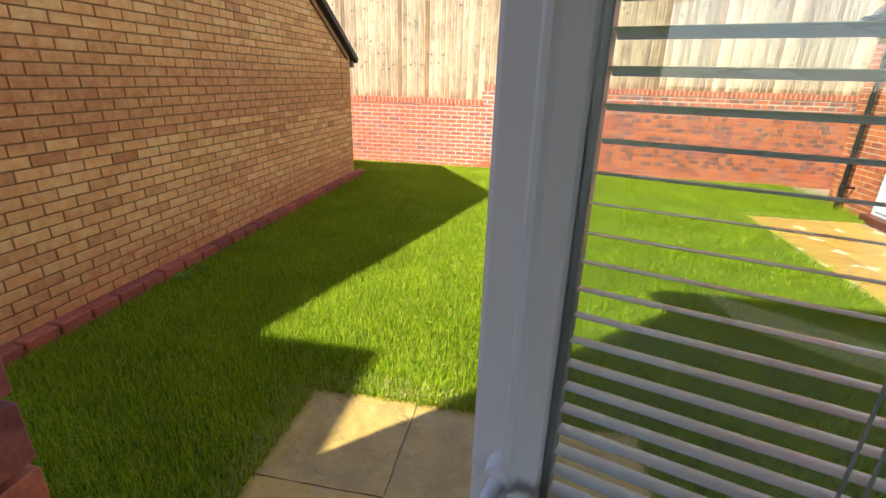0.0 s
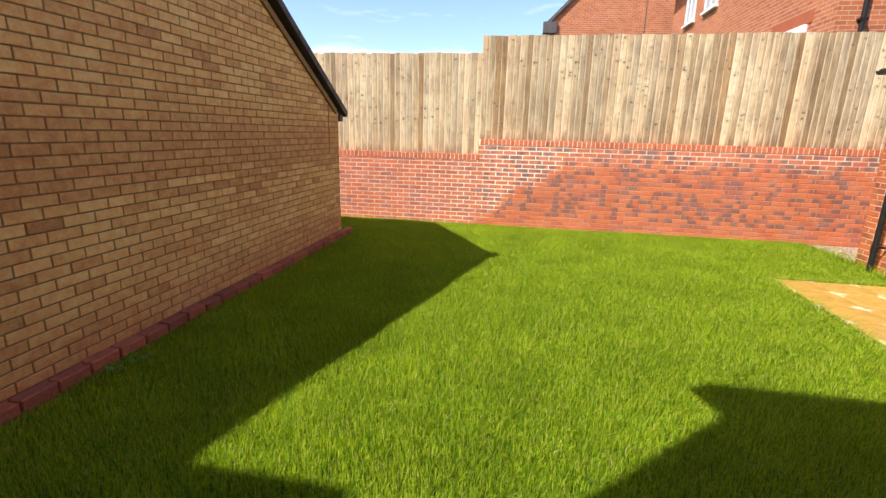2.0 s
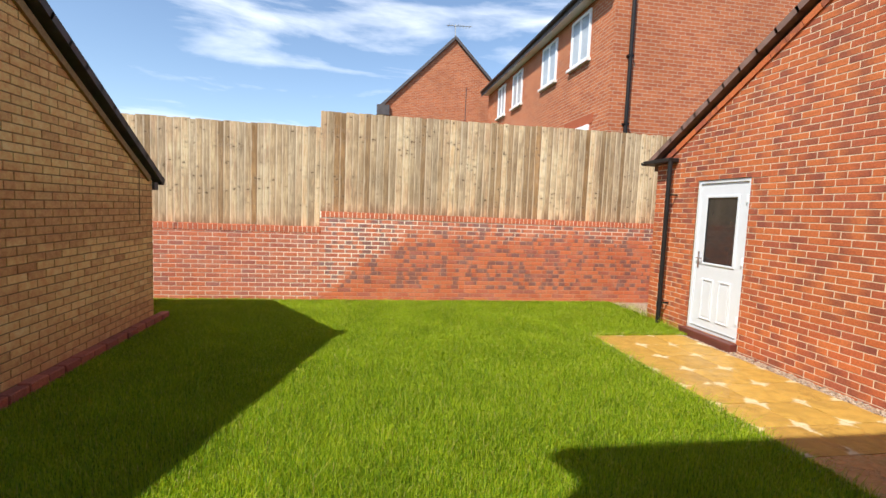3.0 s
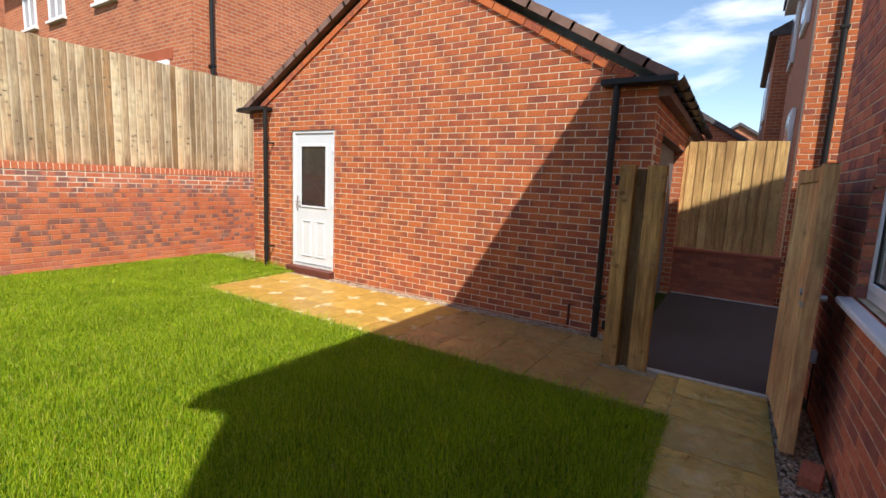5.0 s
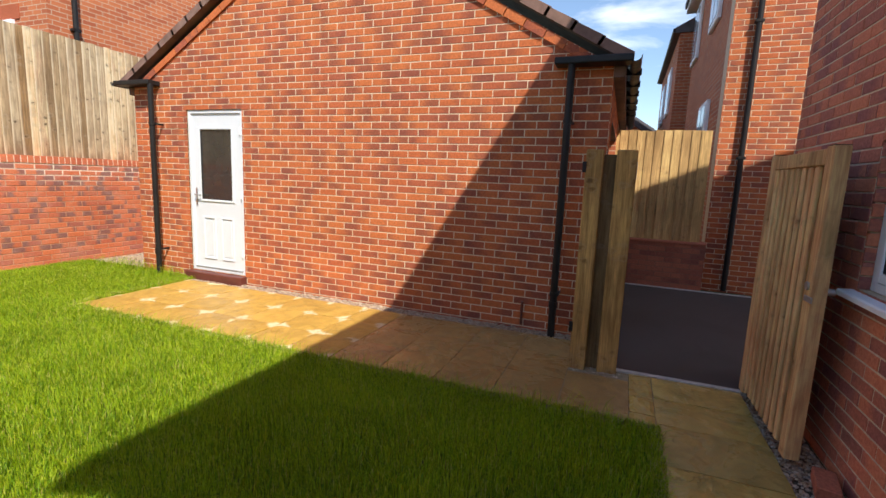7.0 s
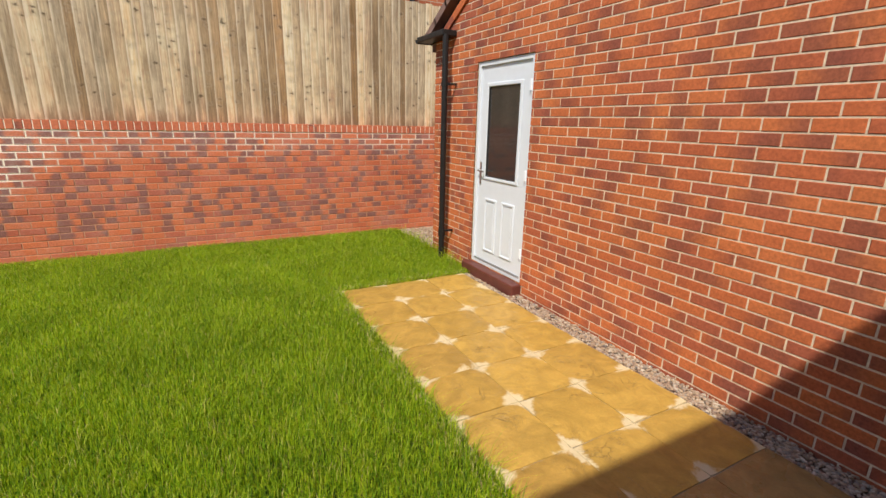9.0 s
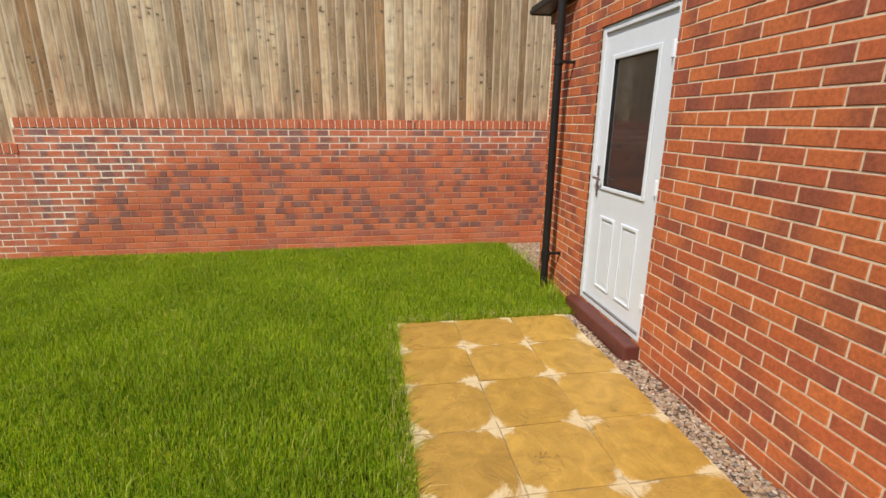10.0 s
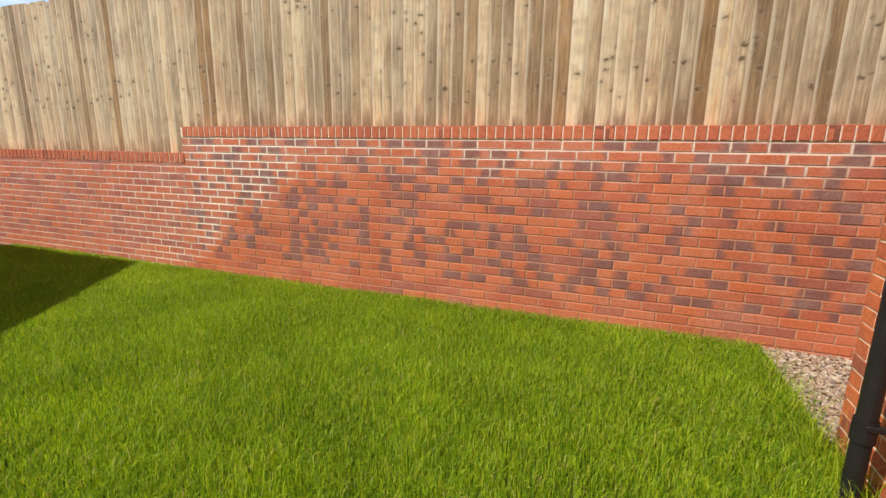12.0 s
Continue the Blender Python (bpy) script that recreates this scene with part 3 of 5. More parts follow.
def around(rect, holes):
    """What is left of a rectangle (u0, u1, z0, z1) round openings of the same form."""
    left = [rect]
    for ha, hb, hs, he in holes:
        cut = []
        for a, b, s, e in left:
            if ha >= b or hb <= a or hs >= e or he <= s:
                cut.append((a, b, s, e))
                continue
            cut += [(a, ha, s, e), (hb, b, s, e), (max(a, ha), min(b, hb), s, hs), (max(a, ha), min(b, hb), he, e)]
        left = [q for q in cut if q[1] - q[0] > 0.008 and q[3] - q[2] > 0.008]
    return left


BRICK_L, BRICK_H, JOINT = 0.215, 0.065, 0.010
PIECES = []  # bricks that become objects of their own, made last


def brick_shape(w, h, d=0.014, b=0.003):
    """One brick's face as a bevelled block: u, out, z with its lower left corner at 0."""
    v = [(b, 0, b), (w - b, 0, b), (w - b, 0, h - b), (b, 0, h - b)]
    for y in (-b, -d):
        v += [(0, y, 0), (w, y, 0), (w, y, h), (0, y, h)]
    f = [(0, 1, 2, 3)]
    for o in (0, 4):
        for i in range(4):
            j = (i + 1) % 4
            f.append((o + j, o + i, o + 4 + i, o + 4 + j))
    return v, f


def brick_face(wall, origin, u, n, rects, material, limits=(), near=(0, 1), count=300, extra=(), z_base=0.0, bond=0.1125, phase=0.0, label="", holes=()):
    """Stretcher-bond bricks over the rectangles of a wall face: the nearest ones to the point `near` become pieces, the rest one joined mesh."""
    origin, u, n = Vector(origin), Vector(u), Vector(n)
    flip = u.cross(Vector((0, 0, 1))).dot(n) < 0
    rng = random.Random(wall.name)
    whole, rest = [], []
    for ua, ub, za, zb in rects:
        i0, i1 = math.floor((za - z_base) / 0.075), math.ceil((zb - z_base) / 0.075)
        for i in range(i0, i1):
            lo, hi = max(za, z_base + i * 0.075 + JOINT / 2), min(zb, z_base + (i + 1) * 0.075 - JOINT / 2)
            if hi - lo < 0.012:
                continue
            shift = phase + bond * (i % 2)
            for k in range(math.floor((ua - shift) / 0.225), math.ceil((ub - shift) / 0.225) + 1):
                a, b = k * 0.225 + shift + JOINT / 2, (k + 1) * 0.225 + shift - JOINT / 2
                a, b = max(a, ua), min(b, ub)
                if b - a < 0.004:
                    continue
                for a, b, s, e in around((a, b, lo, hi), holes):
                    poly = [(a, s), (b, s), (b, e), (a, e)]
                    for lim in limits:
                        poly = clip(poly, *lim) if poly else poly
                    if len(poly) < 3:
                        continue
                    if len(poly) == 4 and b - a > 0.2 and e - s > 0.06 and poly[2] == (b, e) and poly[3] == (a, e) and poly[0] == (a, s):
                        whole.append((a, s))
                    else:
                        rest.append(poly)
    for a, b, lo, hi in extra:
        rest.append([(a, lo), (b, lo), (b, hi), (a, hi)])
    whole.sort(key=lambda p: (p[0] - near[0]) ** 2 + (p[1] - near[1]) ** 2)
    verts, faces = [], []

    def put(pu, po, pz):
        return tuple(origin + u * pu + n * po + Vector((0, 0, pz)))

    for a, lo in whole[count:]:
        v, f = brick_shape(BRICK_L, BRICK_H)
        o, s = len(verts), rng.uniform(-0.0012, 0.0012)
        verts += [put(a + x, y + s, lo + z) for x, y, z in v]
        faces += [tuple(o + i for i in (q[::-1] if flip else q)) for q in f]
    for poly in rest:
        o, k, s = len(verts), len(poly), rng.uniform(-0.0012, 0.0012)
        verts += [put(x, s, z) for x, z in poly] + [put(x, s - 0.014, z) for x, z in poly]
        q = [tuple(range(k))] + [((i + 1) % k, i, k + i, k + (i + 1) % k) for i in range(k)]
        faces += [tuple(o + i for i in (w[::-1] if flip else w)) for w in q]
    if verts:
        tagged(part("brickwork", (verts, faces), material, wall), label=label, kind="stuff")
    for a, lo in whole[:count]:
        PIECES.append((wall, material, flip, origin + u * a + n * rng.uniform(-0.0012, 0.0012) + Vector((0, 0, lo)), u, n))


def lay_pieces():
    """Every nearby brick as an object on shared mesh data."""
    meshes = {}
    for wall, material, flip, at, u, n in PIECES:
        if material.name not in meshes:
            v, f = brick_shape(BRICK_L, BRICK_H)
            me = bpy.data.meshes.new("brick")
            me.from_pydata(v, [], [q[::-1] for q in f])
            me.materials.append(material)
            meshes[material.name] = me
        ob = new("brick", meshes[material.name])
        x = u if flip else -u
        m = Matrix((x, n, Vector((0, 0, 1)))).transposed().to_4x4()
        m.translation = at if flip else at + u * BRICK_L
        ob.matrix_basis = m
        ob.parent = wall


# ---- ground ----
ground = tagged(part("ground", box(-400, 400, -400, 400, -0.3, -0.035), M_SOIL), "green lawn soil reaching out under grass", "ground", kind="structure")
tarmac = tagged(part("road", box(4.84, 8.42, -9, 2.93, -0.03, -0.004), M_TARMAC), "dark grey tarmac drive beyond the garden gate", "road", kind="structure")
tagged(part("trim", box(4.795, 4.84, 1.8, 2.72, -0.03, 0.004, 0.004), M_KERB), "pale concrete edging strip at the gateway", "edging", kind="structure")

tagged(part("ground_bank", box(-60, 80, 10.53, 120, -0.3, 1.2), M_SOIL), "raised ground behind the retaining wall", "ground", kind="structure")

# ---- our house ----
HY = 1.595  # the garden face of the house
HX0, HX1, EAVE = -1.05, 5.30, 5.15
DOOR = (0.635, 1.735, 0.0, 2.12)
WIN = (2.82, 4.00, 0.97, 2.19)
FACE = 0.004  # the mortar lies this far behind the bricks
house = thing("house", ((HX0 + HX1) / 2, -2, 0), "red brick two-storey house with white framed windows", "house")
hw = wall_shell("y", HY - 0.30, HY - FACE, HX0, HX1, -0.1, EAVE, [(DOOR[0], DOOR[1], -0.1, DOOR[3]), WIN])
house_wall = part("wall", hw, M_MORTAR, house, "red brick garden wall with buff mortar")
sol = [(x, x + 0.065, 2.195, 2.41) for x in [2.74 + 0.075 * i for i in range(18)]]
brick_face(house_wall, (0, HY, 0), (1, 0, 0), (0, 1, 0), [(HX0, HX1, -0.06, EAVE)], M_HOUSE, near=(2.6, 1.3), holes=[DOOR, WIN, (2.735, 4.085, 2.19, 2.415)], extra=sol, z_base=0.043, phase=0.063, label="red house bricks with dark flashes")
# reveals, lined with brick
for x0, x1, z0, z1 in ((WIN[0] - 0.001, WIN[0] + 0.012, WIN[2], WIN[3]), (WIN[1] - 0.012, WIN[1] + 0.001, WIN[2], WIN[3]), (DOOR[0] - 0.001, DOOR[0] + 0.02, 0, 2.12)):
    z = z0
    while z < z1 - 0.02:
        part("reveal_brick", box(x0, x1, HY - 0.105, HY - 0.004, z + 0.005, min(z + 0.07, z1), 0.002), M_HOUSE, house)
        z += 0.075
part("end_wall", box(HX1 - 0.3, HX1 - 0.001, -2.6, HY - 0.30, -0.1, EAVE), M_FAR, house)
part("end_wall", box(HX0 + 0.001, HX0 + 0.3, -2.6, HY - 0.30, -0.1, EAVE), M_FAR, house)
fw = wall_shell("y", -2.9, -2.6, HX0, HX1, -0.1, EAVE, [(-0.7, 2.4, 1.15, 2.36), (2.6, 4.9, 1.15, 2.36)])
part("front_wall", fw, M_FAR, house)
part("roof", prism([(1.85, EAVE + 0.02), (1.85, EAVE + 0.14), (-2.9, EAVE + 2.32), (-3.15, EAVE + 0.14), (-3.15, EAVE + 0.02), (-2.9, EAVE + 2.1)], "x", HX0 - 0.13, HX1 + 0.04), M_TILE, house)
part("soffit", box(HX0, HX1, HY, 1.84, EAVE - 0.02, EAVE + 0.015), M_SOFFIT, house)
part("gutter", tube([(HX0, 1.88, EAVE + 0.06), (HX1, 1.88, EAVE + 0.06)], 0.05), M_BLACK, house)
tagged(part("floor", box(HX0 + 0.3, HX1 - 0.3, -2.6, HY - 0.3, -0.09, 0.02), plain_material("grey_floor_tile", (0.20, 0.19, 0.18), 0.7)), "plain grey floor inside the house", "floor", kind="structure")
tagged(part("ceiling", box(HX0 + 0.3, HX1 - 0.3, -2.6, HY - 0.3, 2.4, 2.5), M_PLASTER), "plain pale plaster ceiling", "ceiling", kind="structure")
tagged(part("wall_inner", box(HX0 + 0.301, HX0 + 0.33, -2.6, HY - 0.3, 0.02, 2.4), M_PLASTER), "plain pale plaster inner wall", "wall", kind="structure")
tagged(part("wall_inner", box(HX1 - 0.33, HX1 - 0.301, -2.6, HY - 0.3, 0.02, 2.4), M_INNER), "plain inner wall coloured as dark as the room's shade", "wall", kind="structure")

# the kitchen window
win = thing("window_1", ((WIN[0] + WIN[1]) / 2, HY - 0.1, WIN[2]), "white framed casement window with two lights", "window", kind="structure")
wy0, wy1 = HY - 0.115, HY - 0.05
wx0, wx1, wz0, wz1 = WIN[0] + 0.012, WIN[1] - 0.012, WIN[2] + 0.005, WIN[3] - 0.03
mid = wx0 + 0.46 * (wx1 - wx0)


def frame_ring(x0, x1, z0, z1, w, y0, y1, bevel=0.006):
    b = bmesh.new()
    box(x0, x0 + w, y0, y1, z0, z1, bevel, b)
    box(x1 - w, x1, y0, y1, z0, z1, bevel, b)
    box(x0 + w, x1 - w, y0, y1, z0, z0 + w, bevel, b)
    box(x0 + w, x1 - w, y0, y1, z1 - w, z1, bevel, b)
    return b


part("window_frame", frame_ring(wx0, wx1, wz0, wz1, 0.055, wy0, wy1), M_UPVC, win)
part("mullion", box(mid - 0.04, mid + 0.04, wy0, wy1 + 0.003, wz0 + 0.055, wz1 - 0.055, 0.006), M_UPVC, win)
for a, b in ((wx0 + 0.057, mid - 0.042), (mid + 0.042, wx1 - 0.057)):
    part("sash", frame_ring(a, b, wz0 + 0.057, wz1 - 0.057, 0.045, wy0 + 0.005, wy1 + 0.012, 0.005), M_UPVC, win)
    part("gasket", frame_ring(a + 0.0455, b - 0.0455, wz0 + 0.1025, wz1 - 0.1025, 0.006, wy1 - 0.008, wy1 + 0.002, 0), M_GASKET, win)
    pane = part("pane", box(a + 0.047, b - 0.047, wy1 - 0.014, wy1 - 0.0085, wz0 + 0.104, wz1 - 0.104), M_GLASS, win)
    pane.visible_shadow = False
part("trickle_vent", box(mid + 0.06, wx1 - 0.1, wy1 + 0.002, wy1 + 0.02, wz1 - 0.03, wz1 - 0.012, 0.004), M_GASKET, win)
part("trickle_vent", box(wx0 + 0.08, mid - 0.06, wy1 + 0.002, wy1 + 0.02, wz1 - 0.03, wz1 - 0.012, 0.004), M_GASKET, win)
part("lintel_seal", box(wx0, wx1, HY - 0.15, HY - 0.01, WIN[3] - 0.022, WIN[3] - 0.001, 0.004), M_CREAM, win)
sill = prism([(HY - 0.15, 0.935), (HY + 0.068, 0.93), (HY + 0.068, 0.952), (HY + 0.06, 0.96), (HY - 0.15, 0.974)], "x", WIN[0] - 0.07, WIN[1] + 0.04)
part("window_sill", sill, M_UPVC, win)
part("sill_cap", box(WIN[0] - 0.074, WIN[0] - 0.066, HY + 0.0, HY + 0.073, 0.915, 0.962, 0.003), M_UPVC, win)
blind = thing("venetian_blind", ((wx0 + mid) / 2, HY - 0.2, 2.1), "lowered white venetian blind with open slats behind the window", "blind")
z = 1.08
while z < 2.06:
    sb = bmesh.new()
    prism([(HY - 0.232, z + 0.013), (HY - 0.2, z + 0.002), (HY - 0.2, z + 0.004), (HY - 0.232, z + 0.015)], "x", wx0 + 0.05, mid - 0.02, sb)
    part("slat", sb, M_SLAT, blind)
    z += 0.046
part("headrail", box(wx0 + 0.04, mid - 0.01, HY - 0.24, HY - 0.2, 2.06, 2.1, 0.004), M_UPVC, blind)

# the outside lamp
lamp = thing("wall_lamp", (2.0, HY, 1.69), "small black round wall lamp on the brickwork", "wall lamp")
part("backplate", tube([(2.0, HY + 0.001, 1.69), (2.0, HY + 0.012, 1.69)], 0.045, n=24), M_BLACK, lamp)
lb = bmesh.new()
for y0, y1, r0, r1 in ((0.012, 0.02, 0.032, 0.036), (0.02, 0.05, 0.036, 0.036), (0.05, 0.06, 0.036, 0.024)):
    ra = [lb.verts.new((2.0 + r0 * math.cos(k * math.pi / 12), HY + y0, 1.69 + r0 * math.sin(k * math.pi / 12))) for k in range(24)]
    rb_ = [lb.verts.new((2.0 + r1 * math.cos(k * math.pi / 12), HY + y1, 1.69 + r1 * math.sin(k * math.pi / 12))) for k in range(24)]
    for k in range(24):
        lb.faces.new((ra[k], ra[(k + 1) % 24], rb_[(k + 1) % 24], rb_[k]))
    if y1 == 0.06:
        lb.faces.new(rb_)
bmesh.ops.remove_doubles(lb, verts=lb.verts, dist=1e-5)
part("lamp_body", lb, M_BLACK, lamp, smooth=False)

# ---- the garden door: a white leaf with a blind between its panes, standing ajar ----
HINGE, FREE = Vector((1.675, 1.58, 0)), Vector((1.06, 1.775, 0))
LEAF_W = (HINGE - FREE).length
leaf_m = Matrix((((FREE - HINGE) / LEAF_W), Vector((0, 0, 1)).cross((FREE - HINGE) / LEAF_W), Vector((0, 0, 1)))).transposed().to_4x4()
leaf_m.translation = HINGE
gdoor = thing("door_1", HINGE, "white plastic garden door ajar with integral venetian blind", "door", kind="structure")
LT = 0.056  # the leaf's thickness, centred on its line


def leaf_part(name, bm, mat, label=""):
    bmesh.ops.transform(bm, matrix=leaf_m, verts=bm.verts)
    return part(name, bm, mat, gdoor, label)


ST = 0.082
leaf_part("stile", box(LEAF_W - ST, LEAF_W, -LT / 2, LT / 2, 0.03, 2.08, 0.008, seg=2), M_UPVC)
leaf_part("stile", box(0, ST, -LT / 2, LT / 2, 0.03, 2.08, 0.008, seg=2), M_UPVC)
leaf_part("rail", box(ST, LEAF_W - ST, -LT / 2, LT / 2, 0.03, 0.2, 0.006), M_UPVC)
leaf_part("rail", box(ST, LEAF_W - ST, -LT / 2, LT / 2, 1.97, 2.08, 0.006), M_UPVC)
bead = prism([(LEAF_W - ST + 0.044, LT / 2 - 0.001), (LEAF_W - ST + 0.038, LT / 2 + 0.007), (LEAF_W - ST + 0.032, LT / 2 + 0.007), (LEAF_W - ST + 0.026, LT / 2 - 0.001)], "z", 0.05, 2.06)
leaf_part("raised_bead", bead, M_UPVC)
for s in (ST - 0.016, LEAF_W - ST):
    leaf_part("gasket", box(s + 0.001, s + 0.015, -0.016, 0.016, 0.2, 1.97, 0.002), M_GASKET)
    leaf_part("guide_rail", box(s + (0.016 if s < 0.3 else -0.009), s + (0.024 if s < 0.3 else -0.001), -0.012, 0.012, 0.2, 1.97, 0.001), M_GALV)
for y in (-0.017, 0.017):
    pane = leaf_part("pane", box(ST + 0.001, LEAF_W - ST - 0.001, y - 0.002, y + 0.002, 0.201, 1.969), M_DOORGLASS)
    pane.visible_shadow = False
for i in range(63):
    z = 0.22 + i * 0.0278
    tilt = radians(14)
    c, s = math.cos(tilt) * 0.0135, math.sin(tilt) * 0.0135
    nrm = Vector((-math.sin(tilt), math.cos(tilt)))
    pts = []
    for k in range(5):
        q = -1 + k / 2
        pts.append((q * c - nrm.x * 0.0015 * q * q, z + q * s - nrm.y * 0.0015 * q * q + 0.0015))
    poly = pts + [(a, b - 0.0007) for a, b in pts[::-1]]
    leaf_part("slat", prism(poly, "x", ST + 0.018, LEAF_W - ST - 0.01), M_SLAT)
for xx in (0.31, 0.325):
    leaf_part("blind_cord", tube([(xx, 0.0135, 0.22), (xx, 0.0135, 1.96)], 0.0016, n=6), M_CORD)
# the handle's oval rose and lever
hb = bmesh.new()
bmesh.ops.create_cone(hb, cap_ends=True, segments=28, radius1=0.019, radius2=0.015, depth=0.02, matrix=Matrix.Translation((LEAF_W - 0.04, LT / 2 + 0.009, 1.21)) @ Matrix.Rotation(radians(-90), 4, "X") @ Matrix.Diagonal((1, 1.5, 1, 1)))
leaf_part("handle_rose", hb, M_UPVC)
leaf_part("lever", tube([(LEAF_W - 0.04, LT / 2 + 0.015, 1.21), (LEAF_W - 0.04, LT / 2 + 0.045, 1.21), (LEAF_W - 0.055, LT / 2 + 0.052, 1.208), (LEAF_W - 0.16, LT / 2 + 0.052, 1.205)], 0.009), M_UPVC)
# its frame in the opening, and the sill under it
dframe = thing("door_frame", (1.3, HY - 0.1, 0), "white plastic door frame round the garden doorway", "door frame", kind="structure")
part("jamb", box(DOOR[1] - 0.05, DOOR[1] - 0.001, HY - 0.2, HY - 0.11, 0.0, 2.11, 0.004), M_UPVC, dframe)
part("jamb", box(DOOR[0] + 0.021, DOOR[0] + 0.04, HY - 0.28, HY - 0.13, 0.0, 2.11, 0.004), M_UPVC, dframe)
part("head", box(DOOR[0] + 0.06, DOOR[1] - 0.06, HY - 0.2, HY - 0.11, 2.06, 2.11, 0.004), M_UPVC, dframe)
part("threshold", box(DOOR[0] + 0.06, DOOR[1] - 0.06, HY - 0.28, HY - 0.03, -0.01, 0.022, 0.004), M_GALV, dframe)


# ---- garages ----
def gable_wall_mesh(axis_x, depth, y0, y1, eave, ridge_y, ridge_z, z0=-0.1, sgn=-1):
    """The body of a gable wall whose outer face lies at axis_x; sgn -1: it looks towards -x."""
    a = axis_x - sgn * FACE
    return prism([(y0, z0), (y1, z0), (y1, eave), (ridge_y, ridge_z), (y0, eave)], "x", a, a - sgn * depth)


def roof_and_verge(parent, x_verge, x_far, y_lo, y_hi, z_eave, ridge_y, ridge_z, mat, verge_mat, step=0.30, thick=0.045):
    """Two slopes with stepped verge tiles along the gable edge."""
    for y_e in (y_lo, y_hi):
        part("roof_slope", prism([(y_e, z_eave), (y_e, z_eave + thick), (ridge_y, ridge_z + thick), (ridge_y, ridge_z)], "x", x_verge + (0.05 if x_far > x_verge else -0.05), x_far), mat, parent)
        d = Vector((0, ridge_y - y_e, ridge_z - z_eave))
        ln = d.length
        d.normalize()
        up = Vector((0, -d.z, d.y)) if d.y > 0 else Vector((0, d.z, -d.y))
        k, n = 0, int(ln / step)
        w = 0.10 if x_far > x_verge else -0.10
        for k in range(n + 1):
            b = bmesh.new()
            s0, s1 = k * ln / (n + 1), (k + 1) * ln / (n + 1) + 0.03
            base = Vector((0, y_e, z_eave))
            q0, q1 = base + d * s0, base + d * s1
            lo0, hi0 = q0 - up * 0.032, q0 + up * (thick + (0.014 if y_e == y_lo else 0.005))
            lo1, hi1 = q1 - up * 0.032, q1 + up * (thick + 0.004)
            prism([(p.y, p.z) for p in (lo0, lo1, hi1, hi0)], "x", x_verge, x_verge + w, b)
            part("verge_tile", b, verge_mat, parent)
    tube_b = tube([(x_verge - (0.02 if x_far > x_verge else -0.02), ridge_y, ridge_z + thick), (x_far, ridge_y, ridge_z + thick)], 0.11, n=12)
    part("ridge_tile", tube_b, verge_mat, parent)


def down_pipe(parent, x, y, z0, z1, r=0.034, bracket_dir=(1, 0), brackets=(0.35, 1.95), gap=0.1):
    p = part("downpipe", tube([(x, y, z0), (x, y, z1)], r, n=18), M_BLACK, parent, smooth=False)
    for z in brackets:
        b = bmesh.new()
        tube([(x, y, z - 0.02), (x, y, z + 0.02)], r + 0.006, b, n=18)
        box(x + bracket_dir[0] * gap / 2 - 0.012 - abs(bracket_dir[0]) * gap / 2, x + bracket_dir[0] * gap / 2 + 0.012 + abs(bracket_dir[0]) * gap / 2, y - 0.045, y - 0.02, z - 0.012, z + 0.012, 0.003, b)
        part("pipe_bracket", b, M_BLACK, p)
    part("pipe_collar", tube([(x, y, z0 + 0.30), (x, y, z0 + 0.36)], r + 0.007, n=18), M_BLACK, p)
    return p


# the red garage
GX, GY0, GY1, GE, GRY, GRZ = 5.56, 2.95, 9.1, 2.50, 6.02, 4.27
garage = thing("garage", (7.4, 6, 0), "red brick garage with white side door and tiled roof", "garage")
DY0, DY1, DZ0, DZ1 = 7.225, 8.15, 0.09, 2.19
gb = wall_shell("x", GX + FACE, GX + 0.22, GY0, GY1, -0.1, GE, [(DY0, DY1, DZ0, DZ1)])
prism([(GY0, GE), (GY1, GE), (GRY, GRZ)], "x", GX + FACE, GX + 0.22, gb)
bmesh.ops.remove_doubles(gb, verts=gb.verts, dist=1e-5)
garage_wall = part("wall", gb, M_MORTAR, garage, "red brick gable with pale buff mortar")
sl = (GRZ - GE) / (GRY - GY0)
lims = [(-sl, 1, GE - sl * GY0 - 0.0), (sl, 1, GE + sl * GY1)]
brick_face(garage_wall, (GX, 0, 0), (0, 1, 0), (-1, 0, 0), [(GY0, GY1, -0.06, GRZ)], M_RED, lims, near=(6.2, 1.0), holes=[(DY0, DY1, DZ0, DZ1)], label="orange-red garage bricks with dark flashes")
roof_and_verge(garage, GX - 0.07, 10.6, GY0 - 0.13, GY1 + 0.16, GE + 0.04, GRY, GRZ + 0.12, M_TILE, M_VERGE)
# sloping brick creasing under the verge
for s, y_e in ((1, GY0), (-1, GY1)):
    L = math.hypot(GRY - GY0, GRZ - GE)
    ang = math.atan2(GRZ - GE, GRY - GY0)
    k = 0.25
    while k < L - 0.1:
        c0, c1 = k, min(k + 0.215, L)
        pts = []
        for t, h in ((c0, -0.09), (c1, -0.09), (c1, -0.012), (c0, -0.012)):
            pts.append((y_e + s * (t * math.cos(ang) - h * math.sin(ang)), GE + t * math.sin(ang) + h * math.cos(ang)))
        part("verge_brick", prism(pts, "x", GX - 0.022, GX + 0.03), M_RED, garage)
        k += 0.225
